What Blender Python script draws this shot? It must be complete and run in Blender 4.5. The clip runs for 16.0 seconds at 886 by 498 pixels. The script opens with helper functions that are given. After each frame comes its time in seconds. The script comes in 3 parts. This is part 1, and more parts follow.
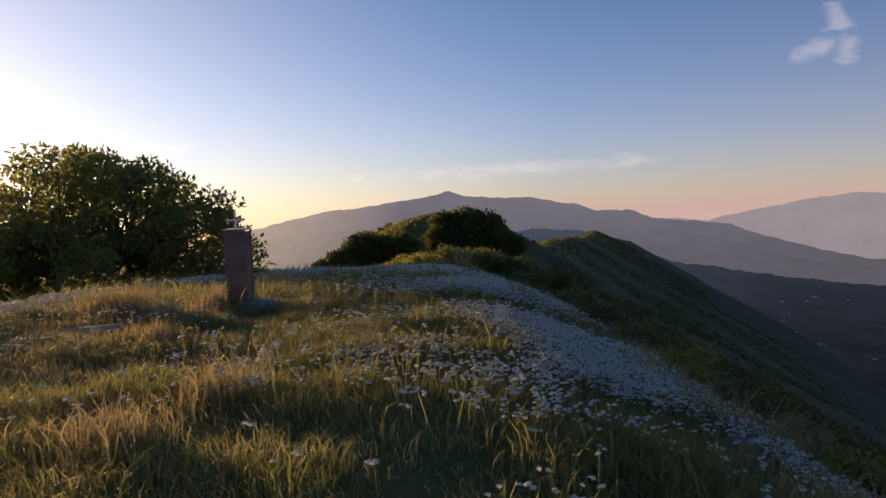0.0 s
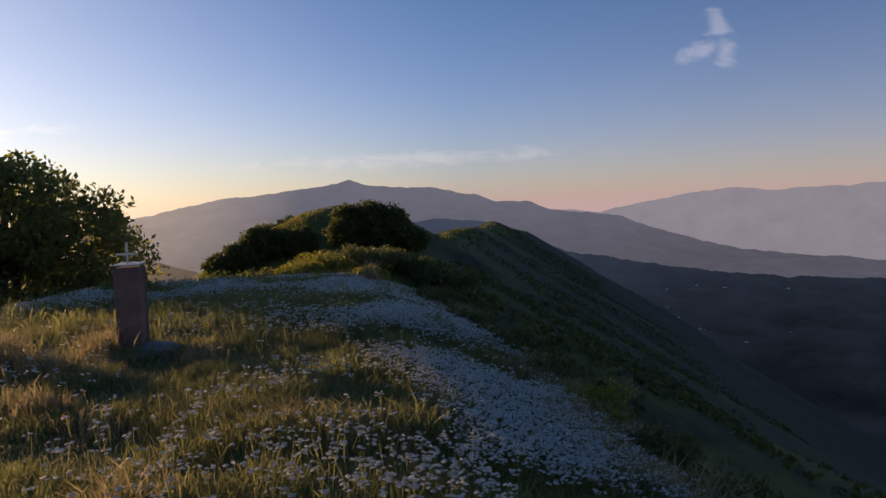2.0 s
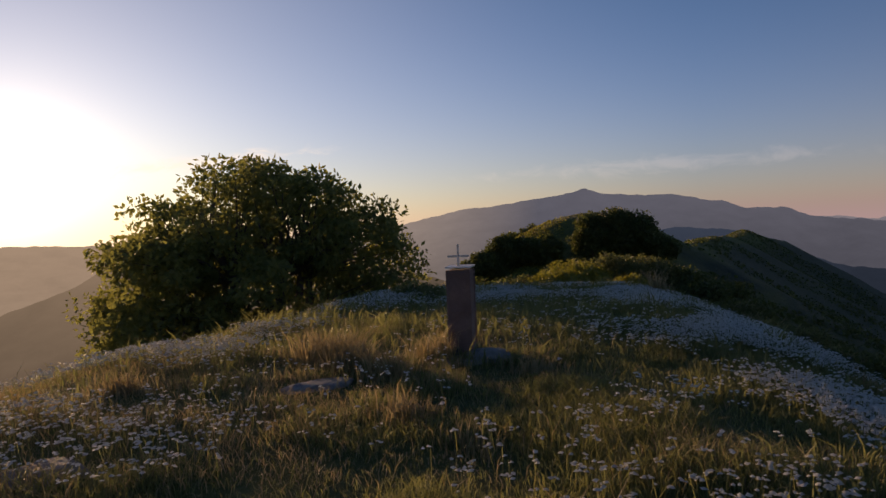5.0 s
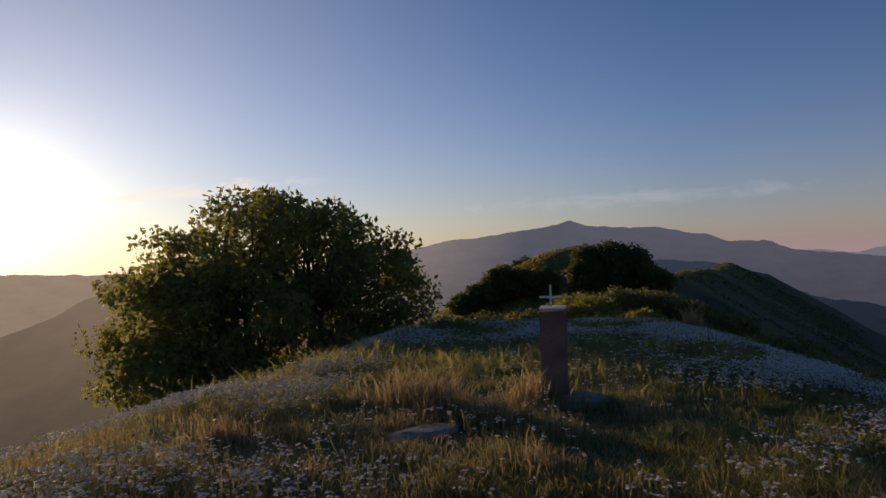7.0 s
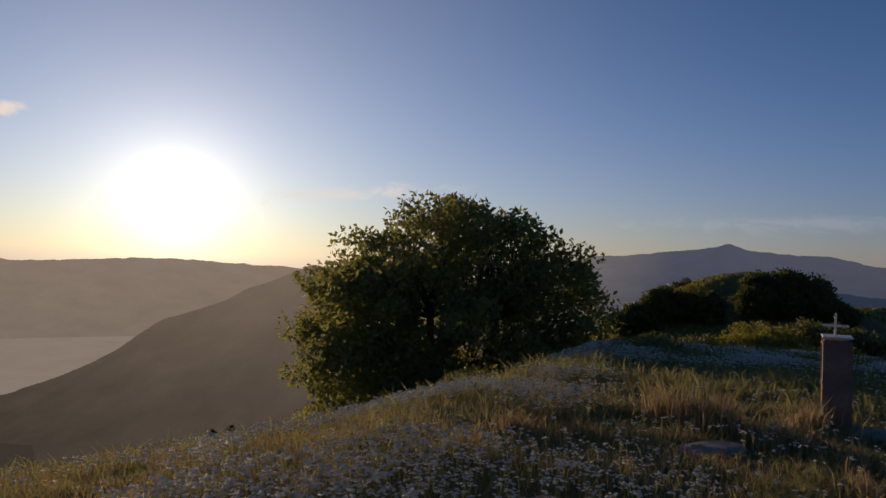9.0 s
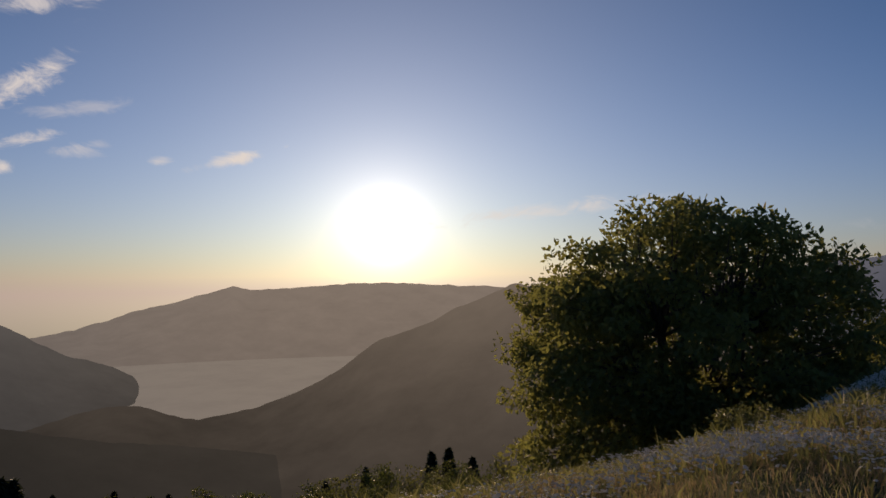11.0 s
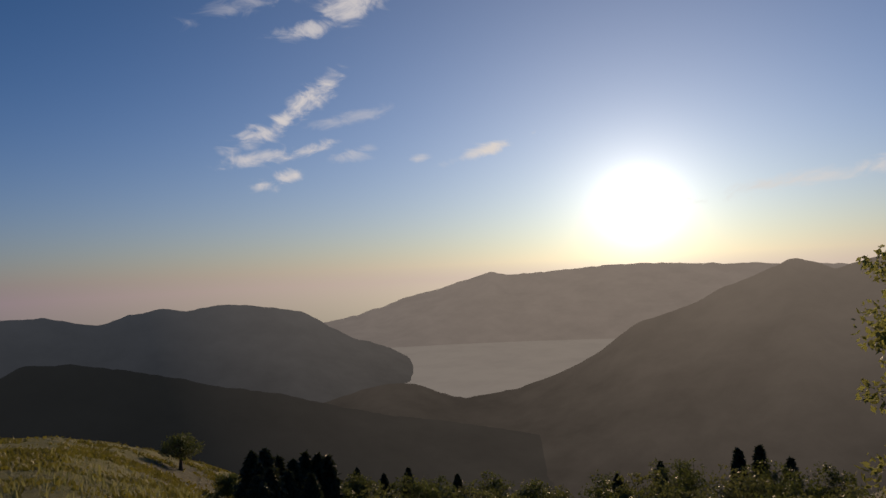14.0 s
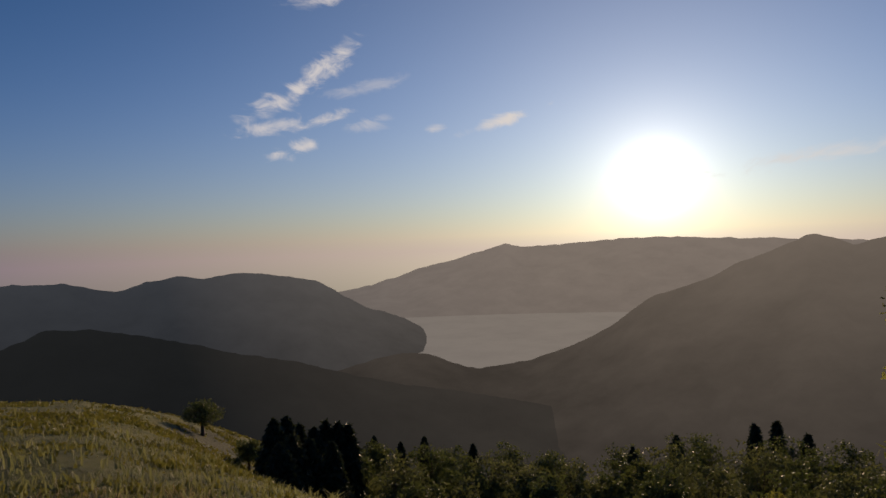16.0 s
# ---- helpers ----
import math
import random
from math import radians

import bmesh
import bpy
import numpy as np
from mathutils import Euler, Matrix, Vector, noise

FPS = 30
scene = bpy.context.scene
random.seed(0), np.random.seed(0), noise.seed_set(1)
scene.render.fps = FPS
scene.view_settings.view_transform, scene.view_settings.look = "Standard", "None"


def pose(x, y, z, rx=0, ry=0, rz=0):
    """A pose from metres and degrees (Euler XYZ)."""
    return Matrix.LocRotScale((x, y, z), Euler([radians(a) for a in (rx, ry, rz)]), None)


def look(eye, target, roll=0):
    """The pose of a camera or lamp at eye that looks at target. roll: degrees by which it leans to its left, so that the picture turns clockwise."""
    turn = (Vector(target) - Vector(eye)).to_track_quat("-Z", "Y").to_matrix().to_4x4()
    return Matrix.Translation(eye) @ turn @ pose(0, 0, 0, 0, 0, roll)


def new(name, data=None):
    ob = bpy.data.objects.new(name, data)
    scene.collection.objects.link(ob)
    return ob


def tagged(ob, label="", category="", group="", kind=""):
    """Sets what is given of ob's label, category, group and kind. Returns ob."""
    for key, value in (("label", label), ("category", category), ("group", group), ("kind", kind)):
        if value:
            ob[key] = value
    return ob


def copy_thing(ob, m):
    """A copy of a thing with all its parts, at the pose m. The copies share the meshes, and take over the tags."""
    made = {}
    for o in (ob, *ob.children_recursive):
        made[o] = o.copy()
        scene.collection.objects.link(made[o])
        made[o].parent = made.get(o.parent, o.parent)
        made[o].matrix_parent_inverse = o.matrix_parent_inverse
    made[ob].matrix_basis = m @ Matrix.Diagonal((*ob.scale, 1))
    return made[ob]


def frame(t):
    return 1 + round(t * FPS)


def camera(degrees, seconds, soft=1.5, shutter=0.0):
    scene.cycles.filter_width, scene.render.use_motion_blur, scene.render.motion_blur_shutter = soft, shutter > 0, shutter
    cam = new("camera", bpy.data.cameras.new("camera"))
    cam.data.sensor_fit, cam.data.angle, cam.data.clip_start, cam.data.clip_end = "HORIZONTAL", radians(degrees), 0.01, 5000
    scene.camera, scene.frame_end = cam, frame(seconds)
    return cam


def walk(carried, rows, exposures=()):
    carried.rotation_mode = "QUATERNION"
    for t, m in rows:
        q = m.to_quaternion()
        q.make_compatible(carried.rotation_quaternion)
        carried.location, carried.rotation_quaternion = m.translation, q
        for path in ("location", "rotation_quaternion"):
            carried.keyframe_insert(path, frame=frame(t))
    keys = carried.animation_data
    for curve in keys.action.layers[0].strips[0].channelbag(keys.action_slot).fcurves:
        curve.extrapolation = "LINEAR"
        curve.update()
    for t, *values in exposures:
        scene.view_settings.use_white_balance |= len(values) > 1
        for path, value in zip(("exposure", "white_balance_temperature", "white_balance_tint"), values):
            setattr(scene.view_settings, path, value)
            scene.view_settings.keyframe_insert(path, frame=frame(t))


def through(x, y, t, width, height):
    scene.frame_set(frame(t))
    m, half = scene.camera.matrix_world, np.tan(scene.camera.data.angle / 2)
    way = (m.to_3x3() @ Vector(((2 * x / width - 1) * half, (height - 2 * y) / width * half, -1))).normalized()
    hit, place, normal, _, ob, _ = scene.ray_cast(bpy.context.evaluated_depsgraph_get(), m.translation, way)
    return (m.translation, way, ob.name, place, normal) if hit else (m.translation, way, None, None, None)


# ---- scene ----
cam = camera(66.0, 16.0)
PATH = [  # seconds, eye x y z, pitch, roll, heading (degrees, to the left of +y)
    (0, 0.175, -0.089, -0.163, -2.84, -2.52, 0.21),
    (0.5, 0.115, 0.14, -0.133, -0.84, -3.35, -1.83),
    (1, 0.013, 0.37, 0.089, -2.1, -1.98, -6.26),
    (1.5, 0.039, 0.468, 0.432, -4.5, -3.94, -6.7),
    (2, -0.005, 0.407, 0.483, -4.03, -1.85, -8.03),
    (2.5, -0.117, 0.466, 0.482, -3.25, -0.22, -5.22),
    (3, -0.308, 0.567, 0.47, -2.02, -1.44, -1.25),
    (3.5, -0.591, 0.886, 0.448, -0.95, -0.19, 4.9),
    (4, -0.853, 1.173, 0.431, -2.44, -0.36, 10.27),
    (4.5, -1.093, 1.297, 0.402, -3.36, -3.29, 11.21),
    (5, -1.374, 1.321, 0.399, -2.51, -2.56, 11.45),
    (5.2, -1.468, 1.322, 0.36, -1.39, -4.04, 11.39),
    (7.3, -2.962, 1.205, 0.579, 0.32, -1.89, 10.22),
    (7.5, -3.09, 1.113, 0.564, 0.59, -1.48, 11.45),
    (8, -3.612, 0.747, 0.664, 1.09, -0.71, 15.23),
    (8.5, -4.079, 0.146, 0.699, 1.04, 0.53, 19.27),
    (9, -4.305, 0.362, 0.558, 0.91, 1.95, 22.29),
    (9.5, -5.015, 0.469, 0.5, 1.06, 1.25, 25.72),
    (10, -5.24, 0.655, 0.477, 1.43, 0.15, 31.28),
    (10.2, -5.338, 0.745, 0.468, 1.97, -0.55, 33.89),
    (11.25, -6.45, 2.45, 0.5, 2, -0.4, 40),
    (12.3, -8.443, 2.964, 0.489, 1.81, -0.93, 46.43),
    (12.5, -8.643, 3.134, 0.423, 1.32, -1.07, 47.78),
    (13, -9.2, 3.2, 0.322, 0.83, -1.12, 51.77),
    (13.5, -9.6, 3.05, 0.211, 1.22, -1.91, 54.83),
    (14, -9.9, 2.9, 0.184, 1.38, -2.86, 59.98),
    (14.5, -10.1, 2.75, 0.193, -0.08, -2.55, 64.68),
    (15, -10.2, 2.7, 0.203, -0.36, -3.03, 69.18),
    (15.5, -10.2, 2.7, 0.223, 3.99, 0.75, 65.03),
    (16, -10.15, 2.65, 0.256, -0.99, -2.16, 61.29),
]
walk(cam, [(t, pose(x, y, z, 90 + p, 0, h) @ pose(0, 0, 0, 0, 0, r)) for t, x, y, z, p, r, h in PATH],
     exposures=[(0.0, 1.1, 9200, 19.5), (1.0, 0.85, 8300, 17.5), (2.5, 0.95, 8500, 18.5), (3.5, 1.0, 9100, 19.5), (4.0, 0.78, 9000, 19.5), (5.0, 0.48, 8800, 18.5),
                (7.5, 0.26, 7700, 14.5), (9.0, 0.0, 7300, 13.5), (12.5, -0.1, 6950, 11.5), (14.5, -0.14, 6700, 10), (16.0, -0.15, 6700, 10)])

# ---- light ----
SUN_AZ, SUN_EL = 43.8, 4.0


def way(az, el):
    a, e = radians(az), radians(el)
    return Vector((-math.sin(a) * math.cos(e), math.cos(a) * math.cos(e), math.sin(e)))


SUN = way(SUN_AZ, SUN_EL)
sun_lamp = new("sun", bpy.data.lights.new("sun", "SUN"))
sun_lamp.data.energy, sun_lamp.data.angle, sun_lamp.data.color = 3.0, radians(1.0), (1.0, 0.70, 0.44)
# lamp set 5 degrees left and 1.5 above the sky's sun, shifting shadows
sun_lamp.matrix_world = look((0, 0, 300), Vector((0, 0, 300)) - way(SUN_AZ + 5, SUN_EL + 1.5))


class Nodes:
    """Short hand for building a node tree."""

    def __init__(self, tree):
        self.tree = tree
        tree.nodes.clear()

    def add(self, kind, **at):
        n = self.tree.nodes.new(kind)
        for k, v in at.items():
            if k == "operation":
                n.operation = v
            elif k == "blend_type":
                n.blend_type = v
            elif k == "data_type":
                n.data_type = v
        return n

    def wire(self, value, socket):
        if isinstance(value, bpy.types.NodeSocket):
            self.tree.links.new(value, socket)
        elif value is not None:
            if socket.type == "RGBA" and len(value) == 3:
                value = (*value, 1)
            socket.default_value = value

    def math(self, op, a, b=None, c=None, clamp=False):
        n = self.add("ShaderNodeMath", operation=op)
        n.use_clamp = clamp
        for v, s in zip((a, b, c), n.inputs):
            self.wire(v, s)
        return n.outputs[0]

    def vec(self, op, a, b=None):
        n = self.add("ShaderNodeVectorMath", operation=op)
        self.wire(a, n.inputs[0])
        self.wire(b, n.inputs[1])
        return n.outputs["Value"] if op in ("DOT_PRODUCT", "LENGTH", "DISTANCE") else n.outputs[0]

    def mix(self, fac, a, b, mode="MIX"):
        n = self.add("ShaderNodeMix", data_type="RGBA", blend_type=mode)
        self.wire(fac, n.inputs["Factor"])
        self.wire(a, n.inputs[6])
        self.wire(b, n.inputs[7])
        return n.outputs[2]

    def noise(self, scale, detail=4.0, rough=0.55, at=None, distort=0.0):
        n = self.add("ShaderNodeTexNoise")
        self.wire(at, n.inputs["Vector"])
        n.inputs["Scale"].default_value, n.inputs["Detail"].default_value = scale, detail
        n.inputs["Roughness"].default_value, n.inputs["Distortion"].default_value = rough, distort
        return n.outputs[0]

    def span(self, v, a, b, c=0.0, d=1.0, smooth=False):
        n = self.add("ShaderNodeMapRange")
        n.interpolation_type = "SMOOTHSTEP" if smooth else "LINEAR"
        for x, s in zip((v, a, b, c, d), n.inputs):
            self.wire(x, s)
        return n.outputs[0]

    def ramp(self, v, stops):
        n = self.add("ShaderNodeValToRGB")
        self.wire(v, n.inputs[0])
        e = n.color_ramp.elements
        while len(e) < len(stops):
            e.new(0.5)
        for el, (p, col) in zip(e, stops):
            el.position, el.color = p, (*col, 1)
        return n.outputs[0]


def make_world():
    w = bpy.data.worlds.new("sky")
    scene.world = w
    w.use_nodes = True
    n = Nodes(w.node_tree)
    d = n.vec("NORMALIZE", n.add("ShaderNodeTexCoord").outputs["Generated"])
    xyz = n.add("ShaderNodeSeparateXYZ")
    n.wire(d, xyz.inputs[0])
    z = xyz.outputs[2]
    c = n.vec("DOT_PRODUCT", d, tuple(SUN))
    sky = n.add("ShaderNodeTexSky")
    sky.sky_type, sky.sun_disc = "NISHITA", False
    sky.sun_elevation, sky.sun_rotation = radians(SUN_EL), radians(-SUN_AZ)
    sky.altitude, sky.air_density, sky.dust_density, sky.ozone_density = 1400, 1.0, 0.6, 2.5
    lift = n.add("ShaderNodeMapping")
    n.wire(d, lift.inputs["Vector"])
    lift.inputs["Scale"].default_value = (1.0, 1.0, 1.35)
    n.wire(lift.outputs[0], sky.inputs["Vector"])
    base = n.mix(1.0, sky.outputs[0], SKY_TINT, "MULTIPLY")
    # evening haze that hangs over the horizon, rosy away from the sun
    near_sun = n.span(c, 0.6, 0.995)
    haze = n.mix(near_sun, (0.265, 0.205, 0.245), (0.52, 0.40, 0.33))
    band = n.math("POWER", 2.718, n.math("MULTIPLY", n.math("ABSOLUTE", n.math("SUBTRACT", z, -0.02)), -9.0))
    col = n.mix(n.math("MULTIPLY", band, 0.95), base, haze)
    # glow of the hazy air round the sun
    for power, gain, tint in ((8, 0.20, (1.0, 0.93, 0.88)), (45, 0.20, (1.0, 0.88, 0.76)), (260, 0.42, (1.0, 0.90, 0.78)), (1300, 1.0, (1.0, 0.94, 0.86)), (3200, 4.0, (1.0, 0.96, 0.90))):
        g = n.math("MULTIPLY", n.math("POWER", n.math("MAXIMUM", c, 0.0), power), gain)
        m = n.vec("SCALE", tint)
        n.wire(g, m.node.inputs["Scale"])
        col = n.mix(1.0, col, m, "ADD")
    # thin fair-weather clouds: each an uneven patch of streaks
    streak = n.add("ShaderNodeMapping")
    n.wire(d, streak.inputs["Vector"])
    streak.inputs["Scale"].default_value = (1.0, 1.0, 2.4)
    wisp = n.noise(17.0, 9.0, 0.62, streak.outputs[0], 1.0)
    total = None
    for az, el, wide, high, lean, gain in CLOUDS:
        mid = way(az, el)
        right = way(az - 90, 0)
        up = right.cross(mid)
        rr = right * math.cos(lean) + up * math.sin(lean)
        uu = up * math.cos(lean) - right * math.sin(lean)
        a = n.math("DIVIDE", n.vec("DOT_PRODUCT", d, tuple(rr)), radians(wide))
        b = n.math("DIVIDE", n.vec("DOT_PRODUCT", d, tuple(uu)), radians(high))
        q = n.math("ADD", n.math("MULTIPLY", a, a), n.math("MULTIPLY", b, b))
        front = n.math("GREATER_THAN", n.vec("DOT_PRODUCT", d, tuple(mid)), 0.0)
        m = n.math("MULTIPLY", n.math("POWER", 2.718, n.math("MULTIPLY", q, -1.0)), front)
        m = n.math("MULTIPLY", n.span(n.math("ADD", wisp, n.math("MULTIPLY", m, 0.42)), 0.66, 1.05, 0.0, gain, True), n.span(m, 0.05, 0.4))
        total = m if total is None else n.math("MAXIMUM", total, m)
    col = n.mix(total, col, n.mix(near_sun, (0.55, 0.55, 0.64), (0.78, 0.72, 0.68)))
    bg = n.add("ShaderNodeBackground")
    n.wire(col, bg.inputs[0])
    out = n.add("ShaderNodeOutputWorld")
    n.wire(bg.outputs[0], out.inputs[0])


SKY_TINT = (0.060, 0.104, 0.152)  # strength and white balance of the clear sky
CLOUDS = [  # azimuth, elevation, half-width, half-height, lean, strength
    (70.4, 14.0, 3.4, 1.3, 0.65, 0.95), (72.8, 12.2, 2.2, 0.9, 0.6, 0.95), (75.0, 11.0, 3.0, 1.1, 0.35, 0.9), (74.4, 9.6, 3.8, 0.7, 0.2, 0.85),
    (71.0, 9.9, 3.2, 0.65, 0.25, 0.85), (72.2, 8.0, 1.6, 0.7, 0.2, 0.9), (74.4, 7.1, 1.2, 0.6, 0.0, 0.8), (67.1, 9.5, 2.0, 0.7, 0.1, 0.45),
    (67.5, 12.5, 4.6, 0.7, 0.2, 0.35), (56.0, 9.4, 3.8, 0.6, 0.25, 0.95), (61.6, 9.1, 1.1, 0.5, 0.1, 0.6), (66.3, 21.5, 3.8, 1.5, 0.5, 0.8),
    (69.8, 19.5, 3.6, 0.8, 0.2, 0.8), (75.5, 21.0, 4.6, 0.9, 0.3, 0.4), (30.8, 5.1, 10.0, 0.8, 0.1, 0.6),
    (-30.3, 12.0, 0.8, 2.4, 0.35, 0.17), (-28.9, 11.0, 2.2, 0.8, 0.5, 0.18), (-30.8, 10.6, 0.8, 1.8, -0.2, 0.17), (-6.0, 3.6, 16.0, 0.9, 0.0, 0.15),
]
make_world()


# ---- materials ----
def material(name, build):
    m = bpy.data.materials.new(name)
    m.use_nodes = True
    n = Nodes(m.node_tree)
    out = n.add("ShaderNodeOutputMaterial")
    n.wire(build(n), out.inputs[0])
    return m


def surface(n, colour, rough=0.8, metal=0.0, bump=None, strength=0.4, dist=0.02):
    b = n.add("ShaderNodeBsdfPrincipled")
    n.wire(colour, b.inputs["Base Color"])
    n.wire(rough, b.inputs["Roughness"])
    n.wire(metal, b.inputs["Metallic"])
    if bump is not None:
        h = n.add("ShaderNodeBump")
        h.inputs["Strength"].default_value, h.inputs["Distance"].default_value = strength, dist
        n.wire(bump, h.inputs["Height"])
        n.wire(h.outputs[0], b.inputs["Normal"])
    return b.outputs[0]


def position(n):
    return n.add("ShaderNodeNewGeometry").outputs["Position"]


def island(n):
    return n.add("ShaderNodeNewGeometry").outputs["Random Per Island"]


def leafy(name, dark, light, through=0.45, rough=0.6):
    def build(n):
        col = n.mix(island(n), dark, light)
        col = n.mix(n.span(n.noise(0.35, 3.0, 0.5, position(n)), 0.35, 0.65), col, n.mix(0.5, col, tuple(x * 0.6 for x in light)))
        t = n.add("ShaderNodeBsdfTranslucent")
        n.wire(n.mix(0.5, col, tuple(min(1, x * 1.5) for x in light)), t.inputs[0])
        mix = n.add("ShaderNodeMixShader")
        mix.inputs[0].default_value = through
        n.wire(surface(n, col, rough), mix.inputs[1])
        n.wire(t.outputs[0], mix.inputs[2])
        return mix.outputs[0]
    return material(name, build)


def ground_look(n):
    p = position(n)
    fine, mid, wide = n.noise(9.0, 6.0, 0.7, p), n.noise(0.35, 5.0, 0.6, p), n.noise(0.012, 6.0, 0.6, p)
    col = n.mix(n.span(mid, 0.35, 0.65), (0.060, 0.074, 0.018), (0.130, 0.125, 0.030))
    col = n.mix(n.span(wide, 0.4, 0.62), col, (0.120, 0.122, 0.012))
    col = n.mix(n.span(fine, 0.3, 0.75, 0.0, 0.35), col, (0.14, 0.13, 0.022))
    sep = n.add("ShaderNodeSeparateXYZ")
    n.wire(p, sep.inputs[0])
    tuft = n.noise(0.9, 4.0, 0.65, p)
    col = n.mix(n.span(tuft, 0.45, 0.7, 0.0, 0.55), col, (0.045, 0.055, 0.012))
    tilt = n.add("ShaderNodeSeparateXYZ")
    n.wire(n.add("ShaderNodeNewGeometry").outputs["Normal"], tilt.inputs[0])
    scrub = n.mix(n.span(n.noise(0.22, 8.0, 0.75, p), 0.3, 0.7), (0.014, 0.022, 0.009), (0.085, 0.085, 0.032))
    col = n.mix(n.span(tilt.outputs[2], 0.885, 0.855), col, scrub)
    # woods take over from the meadow lower down the slopes
    col = n.mix(n.span(n.math("ADD", sep.outputs[2], n.math("MULTIPLY", wide, 60.0)), -20.0, -75.0), col, n.mix(n.noise(0.08, 6.0, 0.7, p), (0.016, 0.026, 0.010), (0.055, 0.065, 0.024)))
    return surface(n, col, 0.95, 0.0, n.math("ADD", n.math("ADD", fine, n.math("MULTIPLY", tuft, 3.0)), n.math("MULTIPLY", mid, 2.0)), 0.7, 0.16)


def stone_look(n, base=(0.30, 0.28, 0.26)):
    p = position(n)
    a, b = n.noise(14.0, 8.0, 0.65, p), n.noise(2.5, 4.0, 0.5, p)
    col = n.mix(n.span(a, 0.35, 0.7), tuple(x * 0.55 for x in base), base)
    col = n.mix(n.span(b, 0.5, 0.7, 0.0, 0.5), col, (0.20, 0.19, 0.13))
    return surface(n, col, 0.9, 0.0, a, 0.7, 0.03)


def rust_look(n):
    p = position(n)
    a, b = n.noise(30.0, 8.0, 0.7, p), n.noise(4.0, 5.0, 0.6, p)
    col = n.mix(n.span(b, 0.35, 0.65), (0.15, 0.085, 0.070), (0.22, 0.135, 0.112))
    col = n.mix(n.span(a, 0.45, 0.75, 0.0, 0.5), col, (0.10, 0.06, 0.05))
    return surface(n, col, 0.75, 0.0, a, 0.25, 0.01)


def bark_look(n):
    p = position(n)
    a = n.noise(12.0, 6.0, 0.6, p)
    return surface(n, n.mix(a, (0.045, 0.033, 0.022), (0.14, 0.11, 0.08)), 0.95, 0.0, a, 0.6, 0.03)


GROUND = material("meadow_ground", ground_look)
STONE = material("pale_stone", stone_look)
DARKSTONE = material("brown_stone", lambda n: stone_look(n, (0.48, 0.26, 0.18)))
RUST = material("rusted_steel", rust_look)
BARK = material("bark", bark_look)
METAL = material("galvanised_metal", lambda n: surface(n, n.mix(n.noise(20, 4, .6, position(n)), (.45, .45, .46), (.62, .62, .62)), 0.4, 0.9))
DARKMETAL = material("dark_metal", lambda n: surface(n, n.mix(n.noise(20, 4, .6, position(n)), (.06, .055, .05), (.11, .10, .09)), 0.5, 0.6))
PALEPAINT = material("pale_paint", lambda n: surface(n, n.mix(n.noise(15, 5, .6, position(n)), (.55, .52, .48), (.75, .73, .70)), 0.6))
LEAF = leafy("ash_leaf", (0.070, 0.085, 0.022), (0.23, 0.24, 0.07), 0.6)
SHRUB = leafy("shrub_leaf", (0.035, 0.050, 0.014), (0.11, 0.13, 0.032), 0.4)
BRIGHTSHRUB = leafy("pale_shrub_leaf", (0.06, 0.075, 0.02), (0.15, 0.16, 0.05), 0.4)
NEEDLE = leafy("conifer_needle", (0.016, 0.025, 0.011), (0.045, 0.056, 0.022), 0.2)
GREENBLADE = leafy("green_blade", (0.06, 0.08, 0.018), (0.24, 0.24, 0.09), 0.5)
DRYBLADE = leafy("dry_blade", (0.15, 0.11, 0.05), (0.38, 0.30, 0.16), 0.4)
PETAL = leafy("white_umbel", (0.66, 0.64, 0.58), (0.88, 0.86, 0.80), 0.45)
FIELDBLADE = leafy("field_blade", (0.075, 0.078, 0.012), (0.20, 0.185, 0.032), 0.4)
YELLOWLEAF = leafy("yellow_green_leaf", (0.12, 0.13, 0.02), (0.26, 0.25, 0.04), 0.4)


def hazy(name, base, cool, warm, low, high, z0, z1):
    """Distant slopes: dark forest under evening haze painted as emission, warmer near the sun."""
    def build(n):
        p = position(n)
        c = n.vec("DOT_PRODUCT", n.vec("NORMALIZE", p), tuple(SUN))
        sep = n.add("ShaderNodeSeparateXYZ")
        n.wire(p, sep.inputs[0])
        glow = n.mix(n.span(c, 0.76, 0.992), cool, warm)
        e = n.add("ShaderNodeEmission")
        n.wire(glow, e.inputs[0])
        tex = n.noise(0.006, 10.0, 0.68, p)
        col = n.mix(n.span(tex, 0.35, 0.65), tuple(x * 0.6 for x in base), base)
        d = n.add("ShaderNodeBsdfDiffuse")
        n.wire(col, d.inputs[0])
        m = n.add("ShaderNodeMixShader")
        # share of painted haze follows height, broken up by noise
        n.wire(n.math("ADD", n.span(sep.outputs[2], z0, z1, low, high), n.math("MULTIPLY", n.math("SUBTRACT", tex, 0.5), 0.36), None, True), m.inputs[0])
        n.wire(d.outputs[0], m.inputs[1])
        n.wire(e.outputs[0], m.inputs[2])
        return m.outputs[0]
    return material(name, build)


